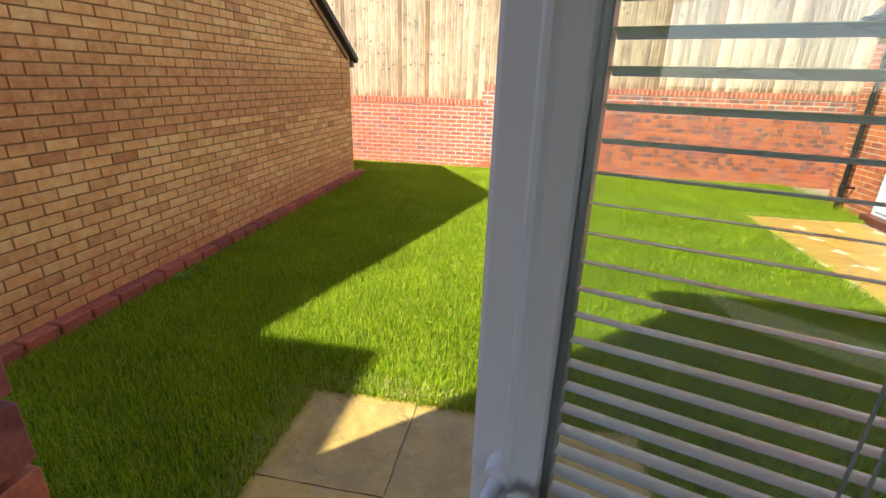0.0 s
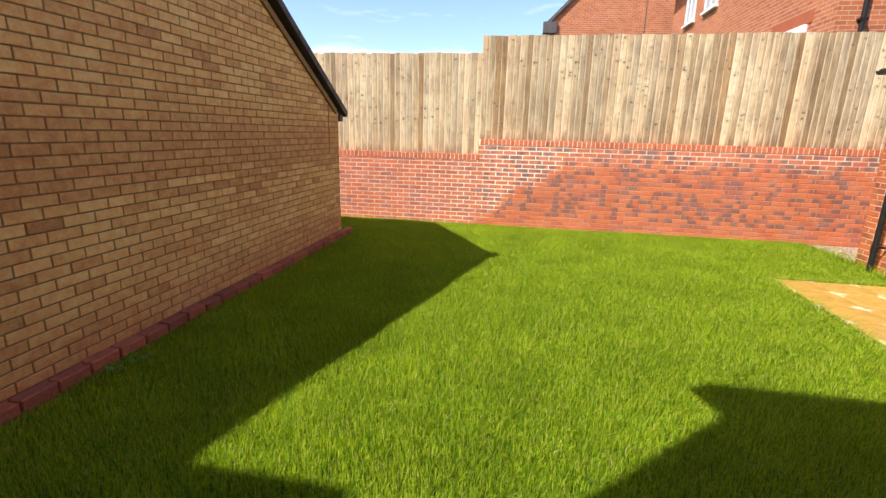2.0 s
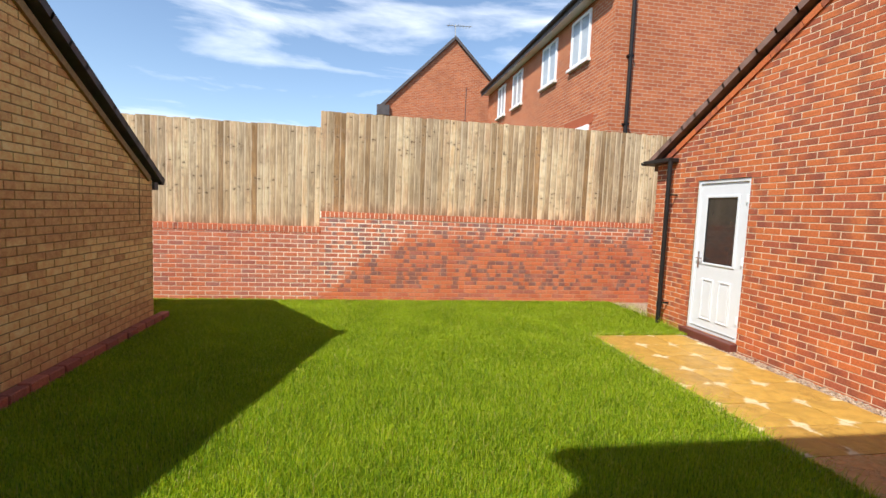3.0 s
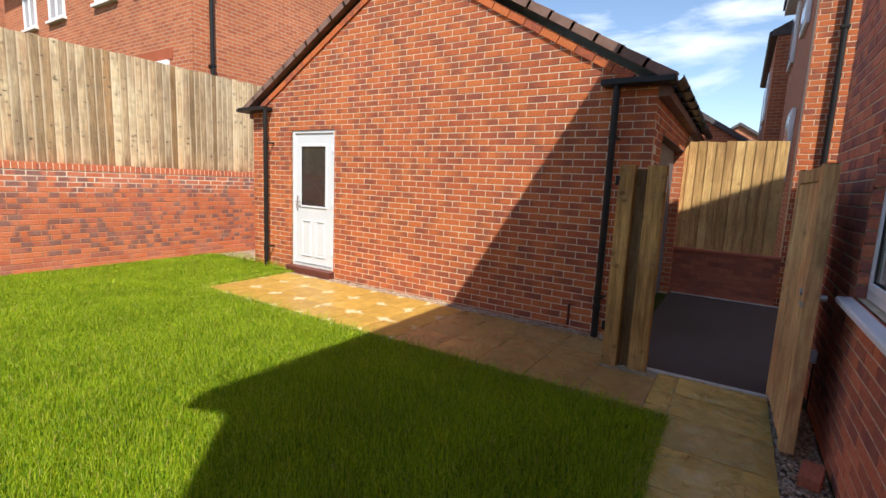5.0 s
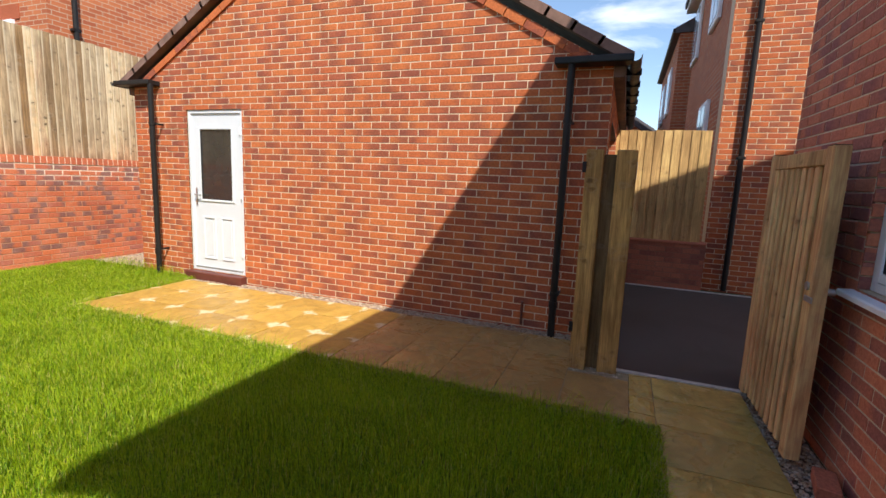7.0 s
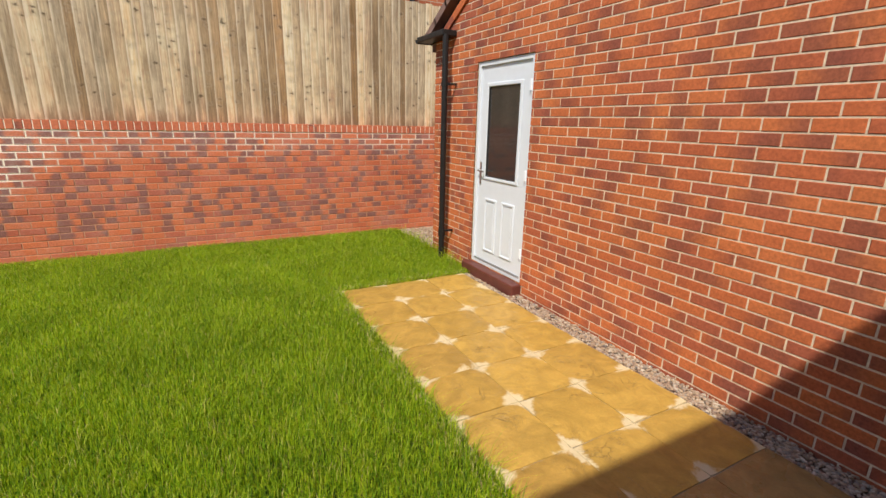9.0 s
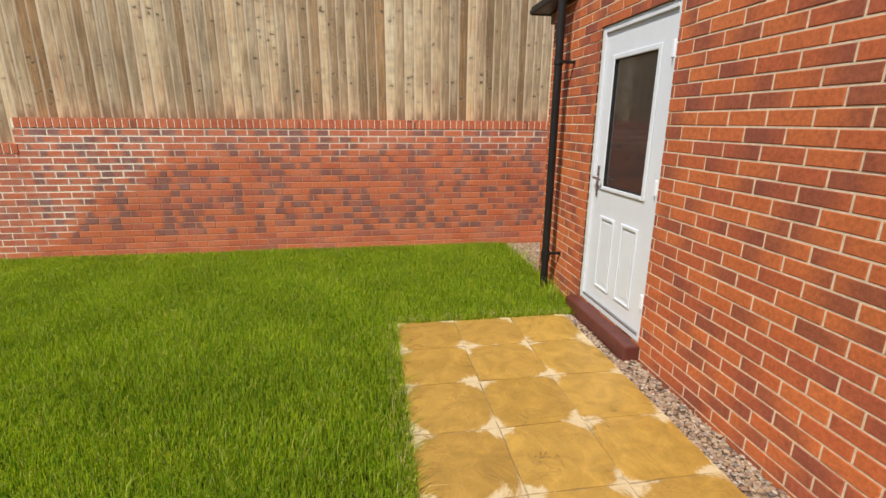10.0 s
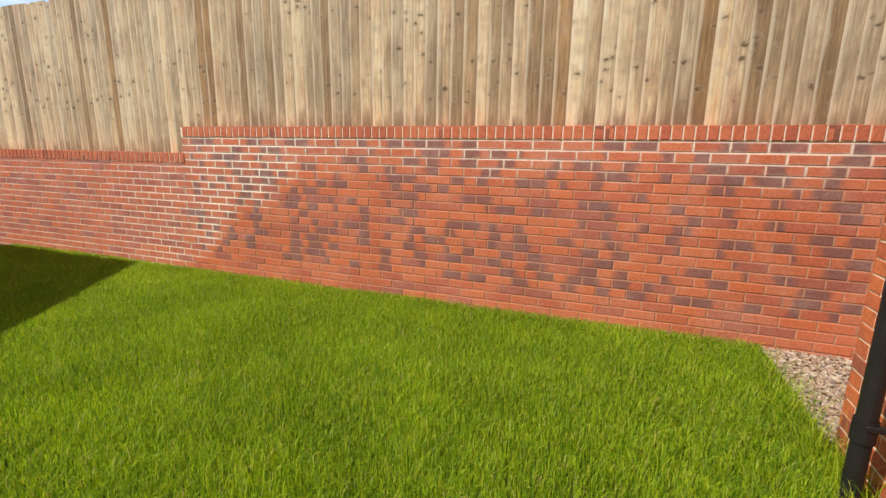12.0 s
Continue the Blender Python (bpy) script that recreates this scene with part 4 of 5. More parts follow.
# side walls: the drive side with its wide doorway, and the closed fence side
sw = wall_shell("y", GY0 + FACE, GY0 + 0.22, GX + 0.22, 10.4, -0.1, GE, [(6.12, 8.35, -0.1, 2.12)])
side_wall = part("side_wall", sw, M_MORTAR, garage)
brick_face(side_wall, (0, GY0, 0), (1, 0, 0), (0, -1, 0), [(GX, 8.8, -0.06, GE)], M_RED, near=(5.6, 1.0), count=60, holes=[(6.12, 8.35, -0.1, 2.12)])
part("jamb_brick", box(8.338, 8.349, GY0 + 0.001, GY0 + 0.22, 0.0, 2.12), M_FAR, garage)
part("lintel_soffit", box(6.12, 8.35, GY0 + 0.001, GY0 + 0.22, 2.105, 2.118), M_VERGE, garage)
part("garage_door_panel", box(6.12, 8.35, GY0 + 0.12, GY0 + 0.16, 0.0, 2.12), M_DARK, garage)
fs = part("side_wall", box(GX + 0.22, 10.4, GY1 - 0.22, GY1 - FACE, -0.1, GE), M_MORTAR, garage)
brick_face(fs, (0, GY1, 0), (1, 0, 0), (0, 1, 0), [(GX, 7.5, -0.06, GE)], M_RED, near=(5.6, 1.0), count=40)
part("back_wall", box(10.4, 10.6, GY0, GY1, -0.1, GE + 0.3), M_FAR, garage)
# eaves boxes, gutters and pipes
for s, y_e in ((-1, GY0), (1, GY1)):
    b = bmesh.new()
    ya, yb = y_e - s * 0.5, y_e + s * 0.16
    box(GX - 0.18, GX + 0.0, min(ya, yb), max(ya, yb), GE - 0.005, GE + 0.055, 0.008, b)
    part("eaves_cap", b, M_BLACK, garage)
    # half-round gutter along the eaves
    gpts = [(y_e + s * (0.17 + 0.055 * math.cos(t)), GE + 0.04 + 0.055 * math.sin(t)) for t in [math.pi + math.pi * k / 8 for k in range(9)]]
    inner = [(y_e + s * (0.17 + 0.049 * math.cos(t)), GE + 0.04 + 0.049 * math.sin(t)) for t in [math.pi + math.pi * k / 8 for k in range(9)]]
    part("gutter", prism(gpts + inner[::-1], "x", GX - 0.17, 10.5), M_BLACK, garage)
    part("fascia", box(GX + 0.0, 10.5, min(y_e + s * 0.002, y_e + s * 0.1), max(y_e + s * 0.002, y_e + s * 0.1), GE - 0.10, GE - 0.01), M_VERGE, garage)
    for k in range(6):
        part("gutter_bracket", box(GX + 0.3 + k * 0.55, GX + 0.33 + k * 0.55, min(y_e + s * 0.10, y_e + s * 0.235), max(y_e + s * 0.10, y_e + s * 0.235), GE - 0.025, GE + 0.035, 0.004), M_BLACK, garage)
down_pipe(garage, GX - 0.13, 8.62, -0.03, GE + 0.01, brackets=(0.34, 2.0), gap=0.13)
down_pipe(garage, GX - 0.13, 3.30, -0.03, GE + 0.01, brackets=(0.4, 2.0), gap=0.13)
part("pipe_stub", tube([(GX - 0.01, 3.62, 0.02), (GX - 0.015, 3.62, 0.26)], 0.012), M_STEP, garage)


def white_side_door(parent):
    """Half-glazed white door in the gable; x looks out of the wall."""
    xo = GX + 0.035
    d = part("door", frame_yz(DY0 + 0.002, DY1 - 0.002, DZ0 + 0.002, DZ1 - 0.003, 0.045, xo - 0.02, xo + 0.05), M_WHITE, parent, "white half-glazed side door, closed")
    ly0, ly1, lz0, lz1 = DY0 + 0.05, DY1 - 0.05, DZ0 + 0.035, DZ1 - 0.05
    gy0, gy1, gz0, gz1 = ly0 + 0.155, ly1 - 0.135, lz0 + 0.925, lz1 - 0.19
    part("leaf", wall_shell("x", xo, xo + 0.044, ly0, ly1, lz0, lz1, [(gy0, gy1, gz0, gz1)]), M_WHITE, d)
    part("pane_gasket", frame_yz(gy0 - 0.004, gy1 + 0.004, gz0 - 0.004, gz1 + 0.004, 0.012, xo - 0.006, xo + 0.007, 0), M_GASKET, d)
    part("glazing_bead", frame_yz(gy0 - 0.03, gy1 + 0.03, gz0 - 0.03, gz1 + 0.03, 0.036, xo - 0.014, xo - 0.001, 0.005), M_WHITE, d)
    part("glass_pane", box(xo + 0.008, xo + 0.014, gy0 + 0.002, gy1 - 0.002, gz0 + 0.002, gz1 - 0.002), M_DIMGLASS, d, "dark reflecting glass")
    cy = (ly0 + ly1) / 2
    for a, c in ((ly0 + 0.15, cy - 0.045), (cy + 0.045, ly1 - 0.15)):
        part("moulding", frame_yz(a, c, lz0 + 0.13, lz0 + 0.70, 0.026, xo - 0.014, xo - 0.001, 0.005), M_WHITE, d)
        part("panel", box(xo - 0.006, xo - 0.001, a + 0.045, c - 0.045, lz0 + 0.175, lz0 + 0.655, 0.003), M_WHITE, d)
    part("handle_plate", box(xo - 0.012, xo - 0.001, ly1 - 0.062, ly1 - 0.034, lz0 + 0.83, lz0 + 1.07, 0.006, seg=2), M_STEEL, d, "brushed steel handle")
    part("lever_handle", tube([(xo - 0.01, ly1 - 0.048, lz0 + 0.98), (xo - 0.045, ly1 - 0.048, lz0 + 0.98), (xo - 0.05, ly1 - 0.07, lz0 + 0.98), (xo - 0.05, ly1 - 0.16, lz0 + 0.975)], 0.009), M_STEEL, d)
    part("keyhole", tube([(xo - 0.016, ly1 - 0.048, lz0 + 0.89), (xo - 0.011, ly1 - 0.048, lz0 + 0.89)], 0.011), M_STEEL, d)
    for z in (lz0 + 0.25, lz0 + 1.0, lz0 + 1.8):
        part("hinge", box(xo - 0.028, xo - 0.002, DY0 + 0.032, DY0 + 0.062, z - 0.05, z + 0.05, 0.005), M_UPVC, d)
    part("shadow_gap", box(xo - 0.002, xo + 0.01, DY0 + 0.0455, DY0 + 0.0525, lz0, lz1), M_GASKET, d)
    part("weather_strip", box(xo - 0.022, xo - 0.001, ly0, ly1, lz0, lz0 + 0.018, 0.003), M_GALV, d)


def frame_yz(y0, y1, z0, z1, w, x0, x1, bevel=0.004):
    b = bmesh.new()
    box(x0, x1, y0, y0 + w, z0, z1, bevel, b)
    box(x0, x1, y1 - w, y1, z0, z1, bevel, b)
    box(x0, x1, y0 + w, y1 - w, z0, z0 + w * 0.8, bevel, b)
    box(x0, x1, y0 + w, y1 - w, z1 - w, z1, bevel, b)
    return b


white_side_door(garage)
part("door_step", box(GX - 0.105, GX + 0.03, DY0 - 0.02, DY1 + 0.02, -0.03, DZ0 - 0.004, 0.012, seg=2), M_STEP, garage, "dark red tiled door step")

# the buff garage next door
LX, LY0, LY1, LE, LRY, LRZ = -1.86, 2.75, 8.82, 1.86, 5.85, 3.62
lg = thing("neighbour_garage", (-4.5, 5.9, 0), "buff brick garage gable with dark tiled roof", "garage")
lb2 = bmesh.new()
prism([(LY0, -0.1), (LY1, -0.1), (LY1, LE), (LRY, LRZ), (LY0, LE)], "x", LX - 0.007, LX - 0.22, lb2)
lg_wall = part("wall", lb2, M_BUFFMORTAR, lg, "buff brick gable with a redder band")
sl2 = (LRZ - LE) / (LRY - LY0)
brick_face(lg_wall, (LX, 0, 0), (0, 1, 0), (1, 0, 0), [(LY0, LY1, 0.0, LRZ)], M_BUFF, [(-sl2, 1, LE - sl2 * LY0), (sl2, 1, LE + sl2 * LY1)], near=(4.6, 0.9), label="buff garage bricks, some reddish")
lgs = part("side_wall", box(-8.5, LX - 0.22, LY1 - 0.22, LY1 - FACE, -0.1, LE), M_BUFFMORTAR, lg)
part("side_wall", box(-8.5, LX - 0.22, LY0 + FACE, LY0 + 0.22, -0.1, LE), M_BUFFMORTAR, lg)
part("back_wall", box(-8.7, -8.5, LY0, LY1, -0.1, LE), M_BUFFMORTAR, lg)
roof_and_verge(lg, LX + 0.07, -8.6, LY0 - 0.2, LY1 + 0.2, LE - 0.02, LRY, LRZ + 0.1, M_TILE, M_TILE)
for s, y_e in ((-1, LY0), (1, LY1)):
    part("gutter", tube([(LX + 0.06, y_e + s * 0.17, LE - 0.0), (-8.6, y_e + s * 0.17, LE - 0.0)], 0.05), M_BLACK, lg)
    part("fascia", box(-8.6, LX + 0.03, min(y_e + s * 0.002, y_e + s * 0.11), max(y_e + s * 0.002, y_e + s * 0.11), LE - 0.12, LE - 0.02), M_TILE, lg)
# undercloak strip along the verge
for s, y_e in ((1, LY0), (-1, LY1)):
    ang = math.atan2(LRZ - LE, LRY - LY0)
    L = math.hypot(LRY - LY0, LRZ - LE)
    pts = []
    for t, h in ((0.1, -0.075), (L, -0.075), (L, -0.01), (0.1, -0.01)):
        pts.append((y_e + s * (t * math.cos(ang) - h * math.sin(ang)), LE + t * math.sin(ang) + h * math.cos(ang)))
    part("verge_mortar", prism(pts, "x", LX - 0.01, LX + 0.03), M_BUFFMORTAR, lg)
part("movement_joint", box(LX + 0.001, LX + 0.006, 8.46, 8.475, 1.3, 2.1), M_BUFFMORTAR, lg)
# the red plinth course at its foot
rng = random.Random(4)
y = LY0
while y < LY1 + 0.1:
    w = 0.215
    pb = box(LX + 0.002, LX + 0.105 + rng.uniform(-0.006, 0.006), y, y + w, -0.06, 0.085 + rng.uniform(-0.006, 0.006), 0.008)
    part("plinth_brick", pb, M_PLINTH, lg)
    y += 0.225

# ---- retaining wall ----
RY = 10.30
STEP_X, TOP_R, TOP_L = 0.13, 1.42, 1.15
rw = prism([(-6.0, -0.2), (9.0, -0.2), (9.0, TOP_R), (STEP_X, TOP_R), (STEP_X, TOP_L), (-6.0, TOP_L)], "y", RY + FACE, RY + 0.22)
retaining = tagged(part("wall_retaining", rw, M_WALLMORTAR), "weathered red brick retaining wall with white bloom", "wall", kind="structure")
for x0, x1, top in ((-6.0, STEP_X - 0.002, TOP_L), (STEP_X + 0.002, 9.0, TOP_R)):
    part("coping_bed", box(x0, x1, RY - 0.001, RY + 0.205, top + 0.0005, top + 0.099), M_WALLMORTAR, retaining)
brick_face(retaining, (0, RY, 0), (1, 0, 0), (0, -1, 0), [(-6.0, STEP_X, -0.11, TOP_L), (STEP_X, 8.5, -0.11, TOP_R)], M_WALL, near=(2.6, 0.8), z_base=-0.01, label="weathered red bricks with dark flashed ends")
x = -6.0
COPES = []
while x < 8.5:
    top = TOP_L if x < STEP_X - 0.03 else TOP_R
    COPES.append((x, top))
    x += 0.075

part("weep_vent", box(6.43, 6.46, RY - 0.012, RY + 0.01, 0.74, 0.86, 0.003), M_BLACK, retaining, "dark plastic weep vent")

# ---- fences on the wall ----
def fence(name, x0, x1, y, z0, z1, label, seed):
    f = thing(name, ((x0 + x1) / 2, y, z0), label, "fence")
    rg = random.Random(seed)
    x = x0
    i = 0
    while x < x1:
        w = rg.uniform(0.092, 0.122)
        b = bmesh.new()
        tilt = rg.uniform(-0.006, 0.006)
        yo = y + rg.uniform(0, 0.003)
        top = z1 + rg.uniform(-0.012, 0.012)
        e = min(x + w + 0.018, x1 + 0.02)
        lo = [(x, yo - 0.012), (e, yo - 0.0025), (e, yo + 0.002), (x, yo - 0.0045)]
        vs = [[b.verts.new((px + (tilt if z > z0 else 0), py, z)) for px, py in lo] for z in (z0, top)]
        b.faces.new(vs[0])
        b.faces.new(vs[1][::-1])
        for k in range(4):
            b.faces.new((vs[0][k], vs[1][k], vs[1][(k + 1) % 4], vs[0][(k + 1) % 4]))
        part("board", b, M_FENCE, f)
        x += w
        i += 1
    for z in (z0 + 0.25, (z0 + z1) / 2, z1 - 0.25):
        part("rail", box(x0, x1, y + 0.012, y + 0.06, z - 0.04, z + 0.04), M_POSTWOOD, f)
    return f


fence("fence", STEP_X - 0.02, 8.4, RY + 0.125, TOP_R + 0.085, 3.22, "weathered grey-brown close-board timber fence on the wall", 11)
fence("fence", -6.0, STEP_X - 0.02, RY + 0.135, TOP_L + 0.085, 2.95, "weathered grey-brown close-board timber fence, lower run", 12)

# ---- paving ----
def slab_mesh(w, d, seed, h=0.035):
    """A riven paving slab with a worn, slightly uneven edge."""
    rg = random.Random(seed)
    b = bmesh.new()
    n = 6
    top = []
    for i in range(n + 1):
        row = []
        for j in range(n + 1):
            e = i in (0, n) or j in (0, n)
            px, py = w * i / n, d * j / n
            if e:
                px += rg.uniform(-0.003, 0.003)
                py += rg.uniform(-0.003, 0.003)
            row.append(b.verts.new((px - w / 2, py - d / 2, (-0.006 if e else 0.0) + rg.uniform(-0.0015, 0.0015))))
        top.append(row)
    for i in range(n):
        for j in range(n):
            b.faces.new((top[i][j], top[i + 1][j], top[i + 1][j + 1], top[i][j + 1]))
    ring = [top[i][0] for i in range(n + 1)] + [top[n][j] for j in range(1, n + 1)] + [top[i][n] for i in range(n - 1, -1, -1)] + [top[0][j] for j in range(n - 1, 0, -1)]
    low = [b.verts.new((v.co.x, v.co.y, -h)) for v in ring]
    for k in range(len(ring)):
        b.faces.new((ring[k], low[k], low[(k + 1) % len(ring)], ring[(k + 1) % len(ring)]))
    me = bpy.data.meshes.new("slab")
    bmesh.ops.recalc_face_normals(b, faces=b.faces)
    b.to_mesh(me)
    b.free()
    return me


SLABS = []
def lay_slabs(parent, xs, ys, mat, name="slab"):
    for i, (a, b) in enumerate(zip(xs, xs[1:])):
        for j, (c, d) in enumerate(zip(ys, ys[1:])):
            SLABS.append((parent, a + 0.003, b - 0.003, c + 0.003, d - 0.003, mat, name))


M_JOINT = plain_material("jointing_sand", (0.30, 0.24, 0.15), 0.95, var=0.3, scale=40)
patio = tagged(part("pavement", box(3.99, 5.37, 2.6, 7.99, -0.08, -0.012), M_JOINT), "ochre riven slab patio with pale dried corners", "patio", kind="structure")
PY = [2.6 + (7.99 - 2.6) * k / 12 for k in range(13)]
lay_slabs(patio, [3.99, 4.45, 4.91, 5.37], PY[5:], M_PATIO)
lay_slabs(patio, [3.99, 4.45, 4.91, 5.37], PY[1:6], M_WETSHADEPATIO)
lay_slabs(patio, [3.99, 4.64], PY[:2], M_WETSHADEPATIO)
path = tagged(part("pavement", box(1.74, 4.795, 1.84, 2.44, -0.08, -0.012), M_JOINT), "buff riven slab path along the house", "path", kind="structure")
lay_slabs(path, [1.74, 2.2, 2.66, 3.12, 3.58, 4.04, 4.42, 4.795], [1.84, 2.44], M_PATH)
lay_slabs(path, [3.99, 4.13, 4.40, 4.795], [2.44, 2.6], M_PATH, "cut_slab")
part("bed", box(3.99, 4.795, 2.4405, 2.598, -0.08, -0.0125), M_JOINT, path)
terrace = tagged(part("pavement", box(0.03, 1.74, 1.60, 3.30, -0.08, -0.012), M_JOINT), "buff riven slabs outside the garden door", "patio", kind="structure")
lay_slabs(terrace, [0.03, 0.62, 1.2, 1.74], [1.60, 2.15, 2.69, 3.30], M_PATH)

# ---- gateway ----
def gate_post(x, y, h, label, w=0.1):
    t = thing("gate_post", (x, y, 0), label, "gate post")
    part("post", box(x - 0.05, x + 0.05, y - w / 2, y + w / 2, -0.1, h, 0.006), M_GATEPOST, t)
    part("end_grain", box(x - 0.044, x + 0.044, y - w / 2 + 0.006, y + w / 2 - 0.006, h, h + 0.003), M_POSTWOOD, t)
    return t


gp1 = gate_post(4.76, 2.99, 1.71, "square timber gate post standing in gravel", 0.125)
gp2 = gate_post(4.78, 2.765, 1.71, "square timber gate post with steel catch plate", 0.145)
part("catch_plate", box(4.75, 4.81, 2.689, 2.692, 1.50, 1.63), M_GALV, gp2)
for z in (0.33, 1.58):
    part("bracket", box(4.706, 4.724, 3.045, 3.075, z - 0.04, z + 0.04, 0.004), M_BLACK, gp1)
# Dark board added to stand in for the shaded gap between the posts
part("packing_board", box(4.79, 4.83, 2.83, 2.93, -0.1, 1.68), M_POSTWOOD, gp1)

gate = thing("garden_gate", (4.4, 1.8, 0.03), "open slatted timber garden gate beside the house wall", "gate")
GA, GB = Vector((4.80, 1.815, 0)), Vector((3.86, 1.79, 0))
gd = (GB - GA).normalized()
gm = Matrix((gd, Vector((0, 0, 1)).cross(gd), Vector((0, 0, 1)))).transposed().to_4x4()
gm.translation = GA
GL = (GB - GA).length


def gate_part(name, bm, mat, label="", under=None):
    bmesh.ops.transform(bm, matrix=gm, verts=bm.verts)
    return part(name, bm, mat, under or gate, label)


gate_part("stile", box(GL - 0.085, GL, -0.04, 0.035, 0.03, 1.69, 0.006), M_GATE)
gate_part("stile", box(0, 0.085, -0.04, 0.035, 0.03, 1.69, 0.006), M_GATE)
gate_part("top_rail", box(0.085, GL - 0.085, -0.038, 0.03, 1.595, 1.68, 0.006), M_GATE)
gate_part("bottom_rail", box(0.085, GL - 0.085, 0.002, 0.03, 0.06, 0.15, 0.006), M_GATE)
gate_part("middle_rail", box(0.085, GL - 0.085, 0.002, 0.03, 0.80, 0.9, 0.006), M_GATE)
for e0 in (GL - 0.085, 0.0):
    gate_part("end_cap", box(e0 + 0.003, e0 + 0.082, -0.037, 0.032, 1.691, 1.694), M_POSTWOOD)
k = 0.09
while k < GL - 0.13:
    gate_part("slat", box(k + 0.004, k + 0.056, -0.034, -0.0085, 0.05, 1.594, 0.006), M_GATE)
    # dark wood added behind the slats; the gaps' shade is in its colour
    gate_part("backing_board", box(k, k + 0.09, -0.008, 0.001, 0.05, 1.594), M_POSTWOOD)
    k += 0.0905
lt = gate_part("latch", tube([(GL - 0.04, -0.036, 0.98), (GL - 0.04, -0.05, 0.98)], 0.022), M_GALV, "galvanised ring latch")
gate_part("latch_bar", box(GL - 0.06, GL + 0.03, -0.045, -0.037, 0.90, 0.93, 0.002), M_GALV)
gate_part("latch_knob", tube([(GL - 0.03, 0.036, 0.96), (GL - 0.03, 0.07, 0.96)], 0.018), M_GALV)
hp = gate_post(4.88, 1.69, 1.66, "square timber hinge post against the house")

# a small cable box behind the gate
cable = thing("cable_box", (4.78, HY, 0.34), "small pale grey cable box low on the house wall", "cable box")
part("box_body", box(4.745, 4.815, HY + 0.001, HY + 0.035, 0.34, 0.43, 0.006), M_UPVC, cable)
part("cable", tube([(4.78, HY + 0.012, 0.34), (4.78, HY + 0.012, 0.02)], 0.005, n=8), M_BLACK, cable)

# a lone brick on the gravel
lone = part("loose_brick", box(-0.05, 0.05, -0.107, 0.107, 0, 0.065, 0.005), M_PLINTH)
lone.matrix_basis = pose(3.70, 1.69, -0.012, 0, 0, 78)
tagged(lone, "loose red brick lying in the gravel strip", "brick")

# ---- the lower yard: side wall with fence, and the neighbour beyond it ----
SX = 8.42
yard = tagged(part("wall_side", box(SX + FACE, SX + 0.22, 1.62, 6.0, -0.1, 0.65), M_REDMORTAR), "low red brick wall across the drive", "wall", kind="structure")
brick_face(yard, (SX, 0, 0), (0, 1, 0), (-1, 0, 0), [(1.62, 3.4, -0.06, 0.65)], M_PLINTH, near=(2.2, 0.5), count=80)
part("coping", box(SX - 0.02, SX + 0.24, 1.62, 6.0, 0.652, 0.69, 0.006), M_PLINTH, yard)
tagged(part("trim", box(SX - 0.05, SX - 0.001, 1.0, 2.92, -0.03, 0.006, 0.003), M_KERB), "pale concrete edging at the wall foot", "edging", kind="structure")
sf = thing("fence", (SX + 0.12, 2.4, 0.69), "new golden close-board timber fence on a low wall", "fence")
y = 1.70
rg = random.Random(5)
while y < 4.2:
    b = bmesh.new()
    prism([(SX + 0.09, y), (SX + 0.104, y), (SX + 0.10, y + 0.135), (SX + 0.075, y + 0.135)], "z", 0.69, 2.255 + rg.uniform(-0.01, 0.01), b)
    part("board", b, M_NEWFENCE, sf)
    y += 0.118
nb = thing("neighbour_house", (11.5, -2, 0), "tall red brick neighbouring house with black downpipe", "house")
nbw = part("wall", box(8.70 + FACE, 9.0, -5.0, 1.60, -0.1, 5.6), M_MORTAR, nb, "sunlit red brick end wall")
brick_face(nbw, (8.70, 0, 0), (0, 1, 0), (-1, 0, 0), [(-2.0, 1.60, -0.06, 5.0)], M_RED, near=(0.8, 2.0), count=120)
part("front_wall", box(9.0, 13.5, 1.30, 1.598, -0.1, 5.6), M_FAR, nb)
part("back_wall", box(13.3, 13.5, -5.0, 1.30, -0.1, 5.6), M_FAR, nb)
part("roof", prism([(1.86, 5.58), (1.86, 5.70), (-1.7, 7.5), (-5.2, 5.70), (-5.2, 5.58)], "x", 8.62, 13.75), M_TILE, nb)
part("downpipe", tube([(8.64, 1.30, 0.0), (8.64, 1.30, 5.6)], 0.036), M_BLACK, nb)
part("fascia", box(8.9, 13.7, 1.6, 1.82, 5.46, 5.576), M_SOFFIT, nb)
for x, z in ((10.3, 1.75), (10.3, 4.15), (12.8, 4.15)):
    w = part("window", box(x - 0.45, x + 0.45, 1.599, 1.66, z, z + 1.15, 0.01), M_UPVC, nb)
    part("pane", box(x - 0.37, x - 0.03, 1.655, 1.668, z + 0.08, z + 1.07), M_FARGLASS, w)
    part("pane", box(x + 0.03, x + 0.37, 1.655, 1.668, z + 0.08, z + 1.07), M_FARGLASS, w)
for z in (1.9, 3.7, 5.2):
    part("pipe_bracket", box(8.60, 8.70, 1.25, 1.35, z - 0.02, z + 0.02, 0.004), M_BLACK, nb)
nb2 = thing("neighbour_house", (17, -1, 0), "red brick house further along with dark eaves", "house")
part("wall", box(14.0, 20.0, -4.0, 1.88, -0.1, 5.16), M_FAR, nb2)
part("roof", prism([(1.99, 5.14), (1.99, 5.26), (-1.1, 6.9), (-4.3, 5.26), (-4.3, 5.14)], "x", 13.96, 20.1), M_TILE, nb2)
part("gutter", tube([(13.98, 2.0, 5.2), (20.1, 2.0, 5.2)], 0.05, n=10), M_BLACK, nb2)
